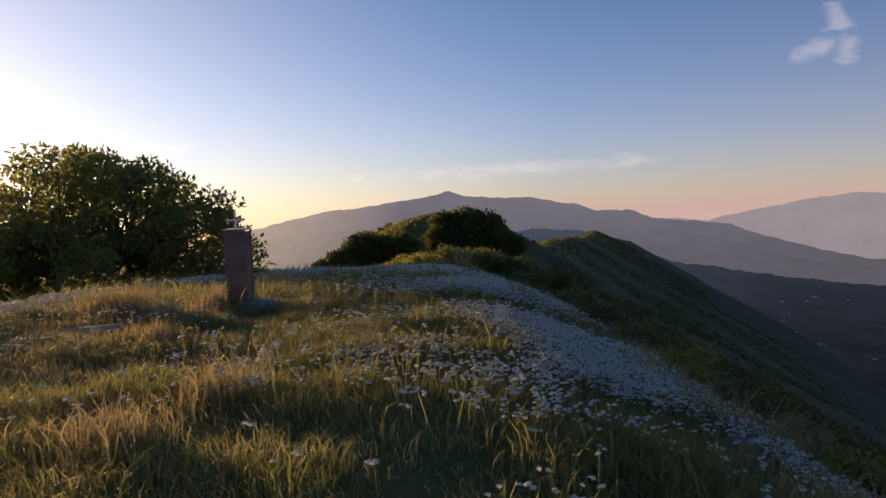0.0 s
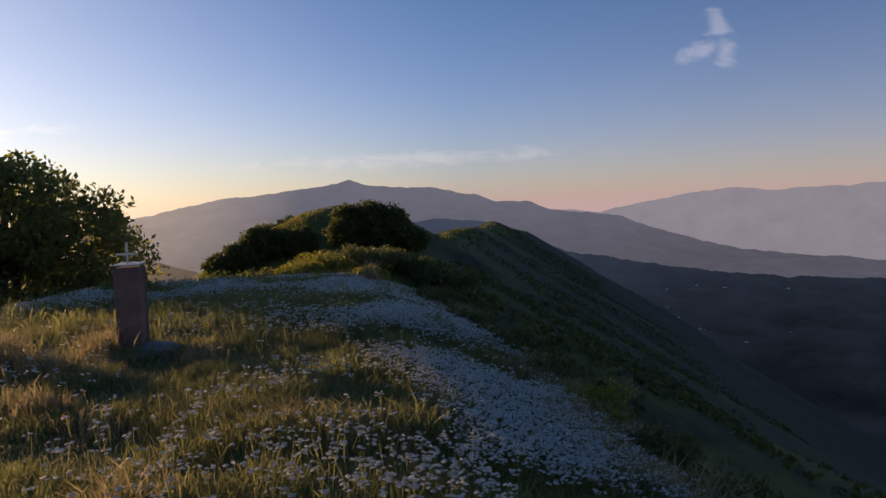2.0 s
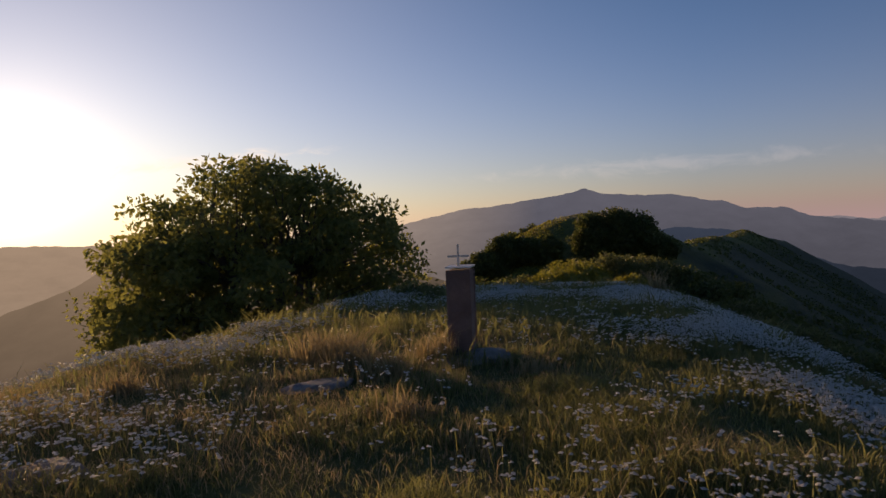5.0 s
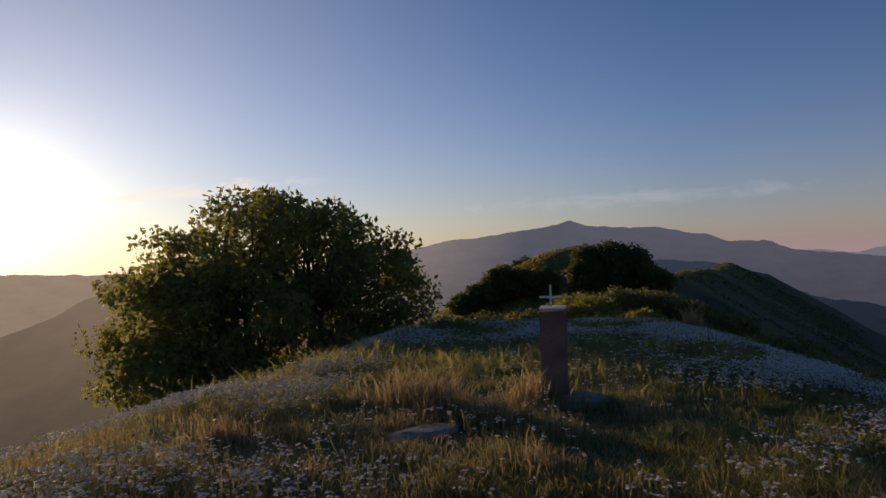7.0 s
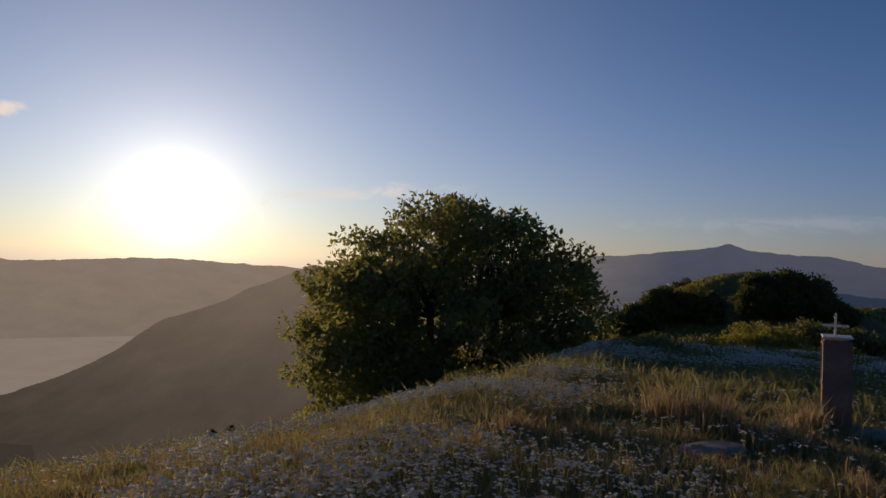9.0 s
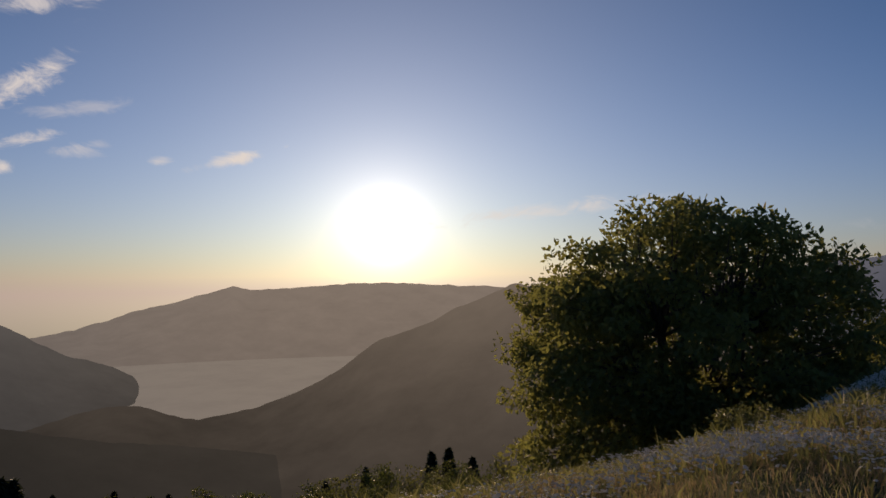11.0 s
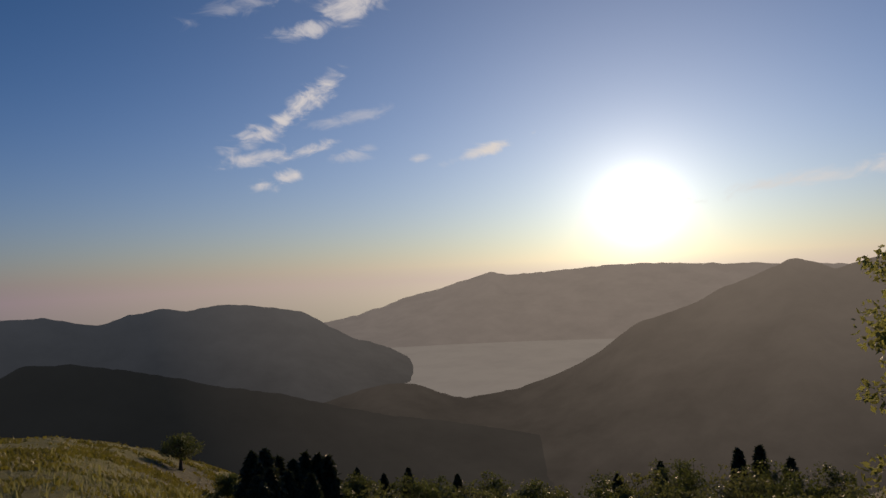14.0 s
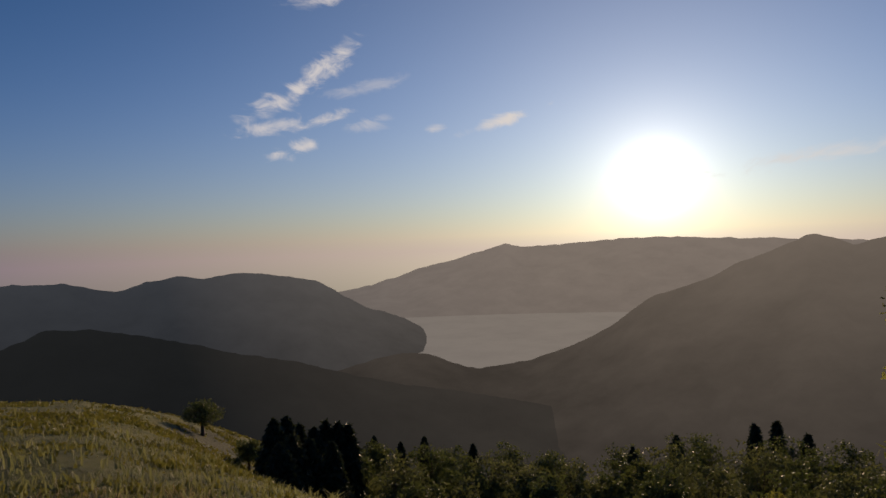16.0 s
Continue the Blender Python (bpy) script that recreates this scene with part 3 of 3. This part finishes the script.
# ---- rough post with metal frame ----
def build_post():
    x, y = -7.24, 2.06
    z = float(height(x, y))
    ob = new("stone_post")
    ob.matrix_world = pose(x, y, z, 0, 0, 57)
    tall = -0.039 - z
    bm = bmesh.new()
    rings = []
    n = 20
    for k, (h, s) in enumerate([(-0.15, 0.8), (0.2, 0.82), (0.5, 0.84), (0.62, 0.85), (0.66, 0.93), (0.78, 1.0), (0.9, 1.03), (0.97, 1.0), (1.0, 0.94)]):
        ring = []
        for i in range(n):
            a = 2 * math.pi * i / n
            c, sn = math.cos(a), math.sin(a)
            q = 0.104 * s / max(abs(c), abs(sn)) ** 0.8
            q *= 1 + 0.07 * noise.noise(Vector((c * 1.5, sn * 1.5, h * 3)))
            ring.append(bm.verts.new((c * q, sn * q, h * tall)))
        rings.append(ring)
    for r0, r1 in zip(rings, rings[1:]):
        for i in range(n):
            bm.faces.new((r0[i], r0[(i + 1) % n], r1[(i + 1) % n], r1[i]))
    mid = bm.verts.new((0, 0, tall * 1.015))
    for i in range(n):
        bm.faces.new((rings[-1][i], rings[-1][(i + 1) % n], mid))
    part("post", bm, DARKSTONE, ob)
    for k in range(4):
        bm = bmesh.new()
        pts = [(-0.11 + 0.22 * i / 6, -0.09 + 0.055 * k + 0.014 * math.sin(i * 1.7 + k * 2), tall * 1.005 + 0.004) for i in range(7)]
        tube(bm, pts, [0.011, 0.013, 0.010, 0.014, 0.011, 0.013, 0.008], 5)
        part("layer", bm, STONE, ob, "pale weathered edge of stone layer")
    bm = bmesh.new()
    box(bm, 0.02, -0.137, tall * 0.88, 0.012, 0.012, 0.10, 0.004)
    part("nail", bm, METAL, ob, "bright bent nail")
    bm = bmesh.new()
    m = pose(0.20, -0.02, tall * 0.455, 0, -6, 0)
    r = bmesh.ops.create_cube(bm, size=1.0, matrix=m @ Matrix.Diagonal((0.045, 0.03, tall * 0.93, 1)))
    part("upright_bar", bm, PALEPAINT, ob, "pale metal bar bolted to the post")
    bm = bmesh.new()
    box(bm, -0.42, 0.0, tall * 0.80, 0.62, 0.035, 0.032, 0.004)
    part("side_bar", bm, DARKMETAL, ob, "dark flat metal bar")
    bm = bmesh.new()
    box(bm, -0.128, 0.0, tall * 0.40, 0.028, 0.03, tall * 0.80, 0.004)
    part("leg_bar", bm, DARKMETAL, ob, "dark metal leg")
    bm = bmesh.new()
    box(bm, -0.72, 0.0, tall * 0.40 - .05, 0.028, 0.03, tall * 0.80 + .1, 0.004)
    part("leg_bar", bm, DARKMETAL, ob, "dark metal leg")
    tagged(ob, "rough brown stone post with bolted metal bars", "post")


build_post()

# ---- stones in the grass ----
for k, (x, y, s, lab) in enumerate([
        (2.66, 5.76, (0.34, 0.26, 0.24), "pale boulder half sunk in the flowery slope"), (2.85, 7.0, (0.45, 0.3, 0.2), "pale weathered boulder on the steep slope"),
        (3.3, 8.4, (0.45, 0.35, 0.3), "grey angular boulder on the steep slope"), (2.9, 14.2, (0.7, 0.4, 0.3), "grey rock on the ridge edge"), (1.5, 21.0, (0.6, 0.4, 0.3), "low grey rock beside the dry tuft"),
        (-5.55, 5.85, (0.62, 0.5, 0.16), "flat pale stone lying in dry grass"), (-4.4, 8.5, (0.75, 0.45, 0.10), "flat grey stone sunk in the meadow")]):
    rock("boulder", on_ground(x, y, 0.02), s, 20 + k, STONE, lab, 37 * k)

# ---- the large tree ----
tree("ash_tree", (-16.95, 32.0, float(height(-16.95, 32.0))), 3.4 - float(height(-16.95, 32.0)), 8.1, 0.30, 620, 120, LEAF,
     "broad many-stemmed ash tree with feathery leaves", "tree", 4, stems=8, clump=0.125, trunk=0.42, bare=0.12, full=0.45, lobes=34)

# ---- trees on the wooded knoll ----
G = "trees on the knoll"
for k, (x, y, top, r, lab) in enumerate([
        (0.2, 98, 0.0, 2.8, "dense dark tree on the knoll"), (3.4, 99, 0.6, 3.5, "tall dark round-crowned tree on the knoll"), (5.9, 99, -0.2, 3.3, "dark tree leaning over the slope"),
        (7.8, 100, -2.8, 2.9, "dark scrub tree on the steep side"), (9.6, 100, -5.2, 2.6, "low dark scrub on the steep side"), (-5.4, 95, -2.5, 1.7, "small round tree on bare trunk"),
        (-8.6, 97, -2.9, 2.6, "dark bushy tree at the knoll's foot"), (-11.3, 97, -2.3, 3.0, "dark bushy tree at the knoll's foot"), (-14.0, 96, -4.6, 2.7, "low bushy tree on the slope"),
        (-16.4, 95, -6.6, 2.3, "low spreading bush on the slope"), (-10.6, 128, -1.3, 2.4, "hazy tree behind the knoll"), (-13.0, 129, -2.6, 2.4, "hazy tree behind the knoll")]):
    at = on_ground(x, y)
    tree("knoll_tree", at, max(3.0, top - at[2]), r, 0.42, 130, 75, SHRUB, lab, "tree", 50 + k, clump=0.34, bare=0.02, group=G, full=0.45, sink=2.5)
for k, (x, y, h, r, m) in enumerate([
        (-3.0, 42, 1.1, 1.8, YELLOWLEAF), (-1.2, 43, 1.3, 1.6, YELLOWLEAF), (0.6, 45, 1.5, 1.8, BRIGHTSHRUB), (2.4, 46, 1.4, 1.8, BRIGHTSHRUB), (4.2, 46, 1.2, 1.8, SHRUB), (-5.0, 43, 1.0, 1.8, BRIGHTSHRUB),
        (5.8, 44, 1.2, 1.7, SHRUB), (1.2, 38, 0.9, 1.1, YELLOWLEAF), (-7.5, 45, 1.2, 1.9, SHRUB), (2.5, 53, 1.6, 2.2, BRIGHTSHRUB), (-2, 51, 1.4, 2.2, YELLOWLEAF), (7.2, 46, 1.2, 1.8, SHRUB)]):
    tree("low_shrub", on_ground(x, y), h, r, 0.22, 60, 45, m, "low spreading shrub on the grassy saddle", "shrub", 80 + k, clump=0.3, bare=0.0, group="shrubs on the saddle", full=0.3, sink=0.6)

for k, (x, y, h, r, m, lab) in enumerate([
        (3.4, 9.5, 0.55, 0.75, YELLOWLEAF, "yellow-green low shrub on the steep edge"), (3.7, 8.2, 0.45, 0.6, BRIGHTSHRUB, "pale low shrub on the steep edge"),
        (3.8, 7, 0.4, 0.7, SHRUB, "dark low shrub on the steep edge"), (3.7, 6, 0.45, 0.6, YELLOWLEAF, "yellow-green low shrub on the steep edge"),
        (3.8, 5.2, 0.5, 0.8, SHRUB, "dark low shrub on the steep edge"), (3.2, 11.5, 0.5, 0.7, BRIGHTSHRUB, "pale low shrub on the steep edge"),
        (3, 13.5, 0.5, 0.8, SHRUB, "dark low shrub on the steep edge"), (2.7, 16, 0.45, 0.7, BRIGHTSHRUB, "pale low shrub on the steep edge"),
        (3.5, 4.4, 0.4, 0.6, BRIGHTSHRUB, "pale low shrub on the steep edge"), (2.2, 18.5, 0.5, 0.8, SHRUB, "dark low shrub on the ridge brow"),
        (-6, 20, 0.5, 0.8, BRIGHTSHRUB, "pale low shrub on the ridge brow"), (-9.5, 15, 0.6, 0.8, BRIGHTSHRUB, "pale low shrub below the tree")]):
    tree("slope_shrub", on_ground(x, y), h, r, 0.085, 45, 40, m, lab, "shrub", 220 + k, clump=0.3, bare=0.0, group="low shrubs on the slope", full=0.3, sink=0.3)

# ---- slope below: bushes, conifers, trees on the meadow ----
WEST = (-10.1, 2.75, 0.2)


def down_west(az, el, d):
    """A place on the slope below the summit, and the height there of a line that sinks by el degrees."""
    x, y = WEST[0] - d * math.sin(radians(az)), WEST[1] + d * math.cos(radians(az))
    return x, y, WEST[2] + d * math.tan(radians(el))


for k, (az, el, d, r, m) in enumerate([
        (66.2, -17.6, 36, 1.9, BRIGHTSHRUB), (63.2, -16.8, 42, 1.7, SHRUB), (60.6, -18.0, 38, 1.6, SHRUB), (58.1, -17.8, 40, 1.8, BRIGHTSHRUB), (55.3, -18.7, 36, 1.5, BRIGHTSHRUB), (51.3, -18.6, 36, 1.8, BRIGHTSHRUB),
        (48.2, -18.9, 36, 1.5, SHRUB), (46.0, -17.9, 38, 1.5, SHRUB), (43.9, -17.0, 38, 2.2, BRIGHTSHRUB), (40.4, -16.4, 44, 2.0, SHRUB), (36.9, -16.0, 38, 2.5, BRIGHTSHRUB), (33.2, -16.4, 38, 2.0, SHRUB),
        (30.0, -17.0, 36, 2.0, BRIGHTSHRUB), (27.0, -17.2, 34, 2.0, SHRUB), (69.0, -17.6, 40, 1.6, SHRUB), (64.5, -19.0, 32, 1.5, SHRUB), (61.0, -19.6, 31, 1.6, BRIGHTSHRUB), (53.5, -19.6, 32, 1.5, SHRUB),
        (44.5, -18.8, 31, 1.6, SHRUB), (40.2, -18.2, 32, 1.5, BRIGHTSHRUB), (34.8, -18.0, 31, 1.6, SHRUB), (52.5, -17.6, 48, 2.0, SHRUB), (56.8, -16.9, 50, 1.8, SHRUB), (47.0, -17.2, 50, 2.2, SHRUB),
        (42.0, -15.9, 50, 2.0, SHRUB), (35.0, -15.6, 48, 2.2, SHRUB), (31.0, -15.6, 48, 2.0, SHRUB), (72.5, -18.5, 38, 1.6, SHRUB), (68.0, -16.6, 50, 1.8, SHRUB), (61.5, -17.0, 52, 1.9, SHRUB)]):
    x, y, top = down_west(az, el, d)
    at = on_ground(x, y)
    tree("bush", at, max(2.2, top - at[2]), r, 0.2, 110, 60, m, "dense leafy bush on the slope below", "bush", 120 + k, clump=0.3, bare=0.02, group="bushes below the summit", full=0.45, sink=0.8)
for k, (x, y, top, r, m) in enumerate([(-22.0, 17.4, -7.0, 1.3, BRIGHTSHRUB), (-21.3, 18.4, -6.7, 1.2, YELLOWLEAF), (-20.9, 20.0, -6.5, 1.3, BRIGHTSHRUB), (-20.2, 21.6, -6.5, 1.3, SHRUB), (-18.8, 22.4, -6.7, 1.4, BRIGHTSHRUB)]):
    at = on_ground(x, y)
    tree("bush", at, max(1.4, top - at[2]), r, 0.13, 90, 60, m, "pale leafy bush under the brow", "bush", 260 + k, clump=0.28, bare=0.02, group="bushes below the summit", full=0.4, sink=0.6)
for k, (az, el, d, r) in enumerate([(76.0, -14.0, 34, 1.6), (75.0, -13.9, 35, 1.7), (74.0, -14.6, 36, 1.5), (72.8, -15.0, 35, 1.5), (71.8, -14.6, 36, 1.6), (70.8, -14.8, 36, 1.5), (70.0, -15.0, 36, 1.5), (74.6, -15.4, 32, 1.6),
                                    (73.2, -15.8, 33, 1.5), (75.6, -15.8, 31, 1.5), (71.4, -16.2, 32, 1.4), (67.8, -16.0, 55, 1.2), (65.6, -16.6, 56, 1.1), (63.6, -16.3, 60, 1.2), (59.5, -17.0, 58, 1.2), (43.0, -16.2, 52, 1.2),
                                    (37.2, -15.0, 52, 1.3), (35.7, -14.7, 52, 1.3), (33.6, -15.4, 52, 1.3), (46.4, -17.2, 50, 1.1)]):
    x, y, top = down_west(az, el, d)
    at = on_ground(x, y)
    conifer("spruce", at, max(3.0, top - at[2]), r, "dark pointed spruce on the slope below", 160 + k, "spruces below the summit")
for k, (az, d, h, r) in enumerate([(81.4, 47, 2.3, 1.25), (78.0, 44, 1.9, 1.0)]):
    x, y, top = down_west(az, 0, d)
    tree("meadow_tree", on_ground(x, y), h, r, 0.13, 60, 60, SHRUB, "small lone tree on the sunlit meadow", "tree", 190 + k, clump=0.3, bare=0.3, trunk=0.9, full=0.3)


# ---- far village in the side valley ----
def build_village(slope):
    rng = np.random.RandomState(31)
    co = np.array([v.co for v in slope.data.vertices])
    az = np.degrees(np.arctan2(-co[:, 0], co[:, 1]))
    el = np.degrees(np.arctan2(co[:, 2], np.hypot(co[:, 0], co[:, 1])))
    spots = np.nonzero((az < -25) & (az > -36) & (el < -7) & (el > -12))[0]
    house = new("village_house")
    bm = bmesh.new()
    box(bm, 0, 0, 2.5, 10, 7, 6)
    part("wall", bm, PALEPAINT, house)
    bm = bmesh.new()
    v = [bm.verts.new(c) for c in ((-6, -4.5, 5.4), (6, -4.5, 5.4), (6, 4.5, 5.4), (-6, 4.5, 5.4), (-6, 0, 8.6), (6, 0, 8.6))]
    for f in ((0, 1, 5, 4), (2, 3, 4, 5), (0, 4, 3), (1, 2, 5), (3, 2, 1, 0)):
        bm.faces.new([v[i] for i in f])
    part("roof", bm, RUST, house)
    tagged(house, "tiny pale house in the far valley", "house", "houses of the far village")
    for k in range(12):
        c = co[spots[rng.randint(len(spots))]]
        m = pose(c[0] + rng.uniform(-6, 6), c[1] + rng.uniform(-6, 6), c[2], 0, 0, rng.uniform(0, 180))
        if k == 0:
            house.matrix_world = m
        else:
            copy_thing(house, m)


build_village(right_slopes)


# ---- scrub that covers the steep flanks ----
def build_scrub(name, n, x0, x1, y0, y1, leaf, mat, weight, seed, label):
    rng = np.random.RandomState(seed)
    x, y = rng.uniform(x0, x1, n * 3), rng.uniform(y0, y1, n * 3)
    k = np.nonzero(rng.uniform(size=n * 3) < weight(x, y))[0][:n]
    x, y = x[k], y[k]
    c = np.stack([x, y, height(x, y) + leaf * 0.25 * rng.uniform(0, 2, len(x))], 1)
    v, f = leaf_quads(c, leaf, rng, -0.6, 0.7)
    tagged(mesh_object(name, v, f, mat), label, "scrub", "", "stuff")


clumpy = lambda x, y: np.clip(0.35 + 3.0 * fbm(x * 0.09, y * 0.09, 4), 0, 1)
build_scrub("flank_scrub", 26000, 5, 60, 14, 300, 0.7, SHRUB, lambda x, y: clumpy(x, y) * (np.abs(x - 2) > 5), 301, "dark scrub on the shaded ridge flank")
build_scrub("saddle_scrub", 16000, -24, 12, 28, 92, 0.28, BRIGHTSHRUB, lambda x, y: clumpy(x * 2, y * 2) * np.clip(90 / (y * y) * 12, 0.2, 1), 302, "pale green herbs on the saddle")
build_scrub("knoll_scrub", 12000, -22, 14, 86, 125, 0.32, YELLOWLEAF, clumpy, 303, "yellow-green grass and herbs on the knoll")
build_scrub("hill_scrub", 16000, 30, 420, 330, 1150, 2.6, SHRUB, lambda x, y: np.clip(0.3 + 3.0 * fbm(x * 0.012, y * 0.012, 4), 0, 1), 304, "dark scrub patches on the far hill")


# ---- meadow: grass, dry stems, flowers ----
def scatter(rng, n, weight, x0, x1, y0, y1):
    """Positions over the summit, thinned by a weight from 0 to 1."""
    got = []
    have = 0
    while have < n:
        x, y = rng.uniform(x0, x1, 4 * n), rng.uniform(y0, y1, 4 * n)
        k = rng.uniform(size=4 * n) < weight(x, y)
        got.append(np.stack([x[k], y[k]], 1))
        have += k.sum()
    return np.concatenate(got)[:n]


def nearness(x, y):
    """How close a place lies to the trodden line over the summit."""
    t = np.clip((x + 13) / 14.0, 0, 1)
    d = np.hypot(x - (-13 + 14 * t), y - 5.0 - 2.5 * t)
    return 1.0 / (1.0 + (d / 5.5) ** 2)


def tufts(x, y):
    return np.clip(0.55 + 2.4 * fbm(x * 1.3 + 5, y * 1.3 + 2, 3), 0.22, 1)


def dryness(x, y):
    return np.clip(0.5 + 0.9 * fbm(x * 0.45 + 3, y * 0.45, 4) + 0.12 * (-x - 2.0) - 0.05 * np.abs(y - 6), 0.2, 1) ** 1.4


def blades(name, n, mat, weight, tall, wide, seed, label, lean=0.55, area=(-24, 8, -3, 26)):
    rng = np.random.RandomState(seed)
    p = scatter(rng, n, weight, *area)
    x, y = p[:, 0], p[:, 1]
    z = height(x, y) - 0.01
    h = tall * rng.uniform(0.45, 1.25, n) * (0.75 + 1.3 * (fbm(x * 1.3 + 5, y * 1.3 + 2, 3) + 0.2))
    a = rng.uniform(0, 2 * np.pi, n)
    bendy = lean * rng.uniform(0.2, 1.3, n) * h
    dx, dy = np.cos(a), np.sin(a)
    w = wide * rng.uniform(0.6, 1.4, n) * (1 + np.hypot(x + 4, y) / 14)
    turn = rng.uniform(0, 2 * np.pi, n)
    sx, sy = np.cos(turn) * w, np.sin(turn) * w
    base = np.stack([x, y, z], 1)
    side = np.stack([sx, sy, 0 * sx], 1)
    mid = base + np.stack([dx * bendy * 0.3, dy * bendy * 0.3, h * 0.6], 1)
    tip = base + np.stack([dx * bendy, dy * bendy, h * (1 - 0.25 * rng.uniform(size=n))], 1)
    v = np.stack([base - side, base + side, mid + side * 0.8, mid - side * 0.8, tip], 1).reshape(-1, 3)
    i = np.arange(n)[:, None] * 5
    f = np.concatenate([i + np.array([[0, 1, 2]]), i + np.array([[0, 2, 3]]), i + np.array([[3, 2, 4]])], 0)
    return tagged(mesh_object(name, v, f, mat), label, "grass", "", "stuff")


def flower_weight(x, y):
    band = np.exp(-((x - 3.1 + 0.16 * y) / 1.45) ** 2) * (y > 2.5) * (y < 24) * np.clip(1.25 - 0.025 * y, 0.5, 1)
    brow = np.exp(-((y - 19.5 + 0.12 * (x + 2)) / 2.6) ** 2) * (x < 2.5) * (x > -11)
    few = 0.02 + 0.06 * (x > -1.5) * (y < 12)
    low = 0.5 * np.exp(-((x + 17) / 3.0) ** 2 - ((y - 2.0) / 3.0) ** 2)
    left = 0.30 * np.exp(-((x + 7.5) / 2.5) ** 2) * (y > 3) * (y < 13)
    patch = np.clip(0.5 + 3.6 * fbm(x * 0.6 + 8, y * 0.6, 4), 0.02, 1.3)
    return np.clip(np.maximum(np.maximum(band, brow * 0.45), np.maximum(np.maximum(few, low), left)) * patch, 0, 1) * np.clip((np.hypot(x + 1.0, y - 0.3) - 1.6) / 1.5, 0, 1)


def umbels(n, seed):
    """White flat-topped flower heads on stems."""
    rng = np.random.RandomState(seed)
    p = scatter(rng, n, flower_weight, -22, 7, -2, 24)
    x, y = p[:, 0], p[:, 1]
    z = height(x, y)
    h = rng.uniform(0.12, 0.27, n)
    tilt = rng.normal(size=(n, 2)) * 0.05
    top = np.stack([x + tilt[:, 0], y + tilt[:, 1], z + h], 1)
    base = np.stack([x, y, z - 0.01], 1)
    side = np.stack([np.full(n, 0.0025), rng.uniform(-0.002, 0.002, n), np.zeros(n)], 1)
    v = np.stack([base - side, base + side, top + side, top - side], 1).reshape(-1, 3)
    tagged(mesh_object("flower_stems", v, np.arange(4 * n).reshape(-1, 4), GREENBLADE), "thin green flower stems in the meadow", "flower stems", "", "stuff")
    heads = 3
    size = rng.uniform(0.014, 0.026, (n, heads))
    off = rng.normal(size=(n, heads, 3)) * np.array([0.028, 0.028, 0.008])
    c = (top[:, None, :] + off).reshape(-1, 3)
    s = size.reshape(-1)
    m = len(c)
    a = rng.uniform(0, 2 * np.pi, m)
    ring = [np.stack([np.cos(a + k * np.pi / 2) * s, np.sin(a + k * np.pi / 2) * s, rng.normal(size=m) * 0.004 - 0.004], 1) + c for k in range(4)]
    dome = c + np.array([0, 0, 0.008])
    v = np.stack(ring + [dome], 1).reshape(-1, 3)
    i = np.arange(m)[:, None] * 5
    f = np.concatenate([i + np.array([[k, (k + 1) % 4, 4]]) for k in range(4)], 0)
    tagged(mesh_object("white_flowers", v, f, PETAL), "white flat-topped wild flowers massed in the meadow", "flowers", "", "stuff")


blades("meadow_grass", 220000, GREENBLADE, lambda x, y: np.clip(tufts(x, y) * nearness(x, y) * 1.6 * (1.1 - dryness(x, y)), 0, 1), 0.14, 0.0029, 1, "green summit grass in thick tufts", 0.9)
blades("dry_grass", 85000, DRYBLADE, lambda x, y: np.clip(tufts(x + 3, y) * nearness(x, y) * 1.5 * dryness(x, y), 0, 1), 0.165, 0.0026, 2, "dry golden grass with bent stems", 1.1)
blades("slope_grass", 48000, GREENBLADE, lambda x, y: np.exp(-(np.hypot(x + 7, y - 10) / 18) ** 2) * np.clip((np.hypot(x + 3, y - 3) - 6) / 5, 0, 1) * tufts(x * 0.5, y * 0.5), 0.28, 0.007, 3, "long green grass on the summit slopes", 0.7, (-46, 12, -14, 42))
for k, (x, y, h) in enumerate([(0.76, 21.4, 0.75), (-1.5, 4.65, 0.29), (-1.75, 3.7, 0.26), (-3.3, 9.95, 0.38), (-3.65, 8.9, 0.27), (-4.9, 9.9, 0.34), (-1.95, 9.4, 0.26), (-4.25, 9.4, 0.32), (-4.5, 9.6, 0.34), (-3.0, 7.4, 0.27), (-6.4, 8.0, 0.34), (-2.3, 6.5, 0.22)]):
    blades("dry_tuft", 260, DRYBLADE, lambda u, v: np.exp(-((u - x) ** 2 + (v - y) ** 2) / 0.05), h, 0.004, 6 + k, "pale tuft of long dry grass", 0.6, (x - 0.6, x + 0.6, y - 0.6, y + 0.6))
blades("edge_grass", 26000, DRYBLADE, lambda x, y: np.clip((x - 1.8) / 1.6, 0, 1) * tufts(x, y) * np.exp(-np.hypot(x - 3.3, y - 10) / 9), 0.30, 0.0045, 41, "brownish long grass along the steep edge", 0.7, (1.8, 7, 2, 27))
blades("edge_green", 40000, GREENBLADE, lambda x, y: np.clip((x + 0.4) / 1.6, 0, 1) * tufts(x + 9, y) * np.exp(-np.hypot(x - 2.4, y - 10) / 9), 0.22, 0.0045, 42, "dark green grass between the flowers", 0.7, (-0.6, 7, 2, 27))
blades("meadow_tufts", 50000, FIELDBLADE, lambda x, y: tufts(x * 0.35, y * 0.35) ** 3 * (np.hypot(x + 9.2, y - 3.6) > 12), 0.15, 0.012, 40, "coarse tussocks on the sunlit meadow", 0.8, (-72, -14, -22, 16))
umbels(34000, 7)
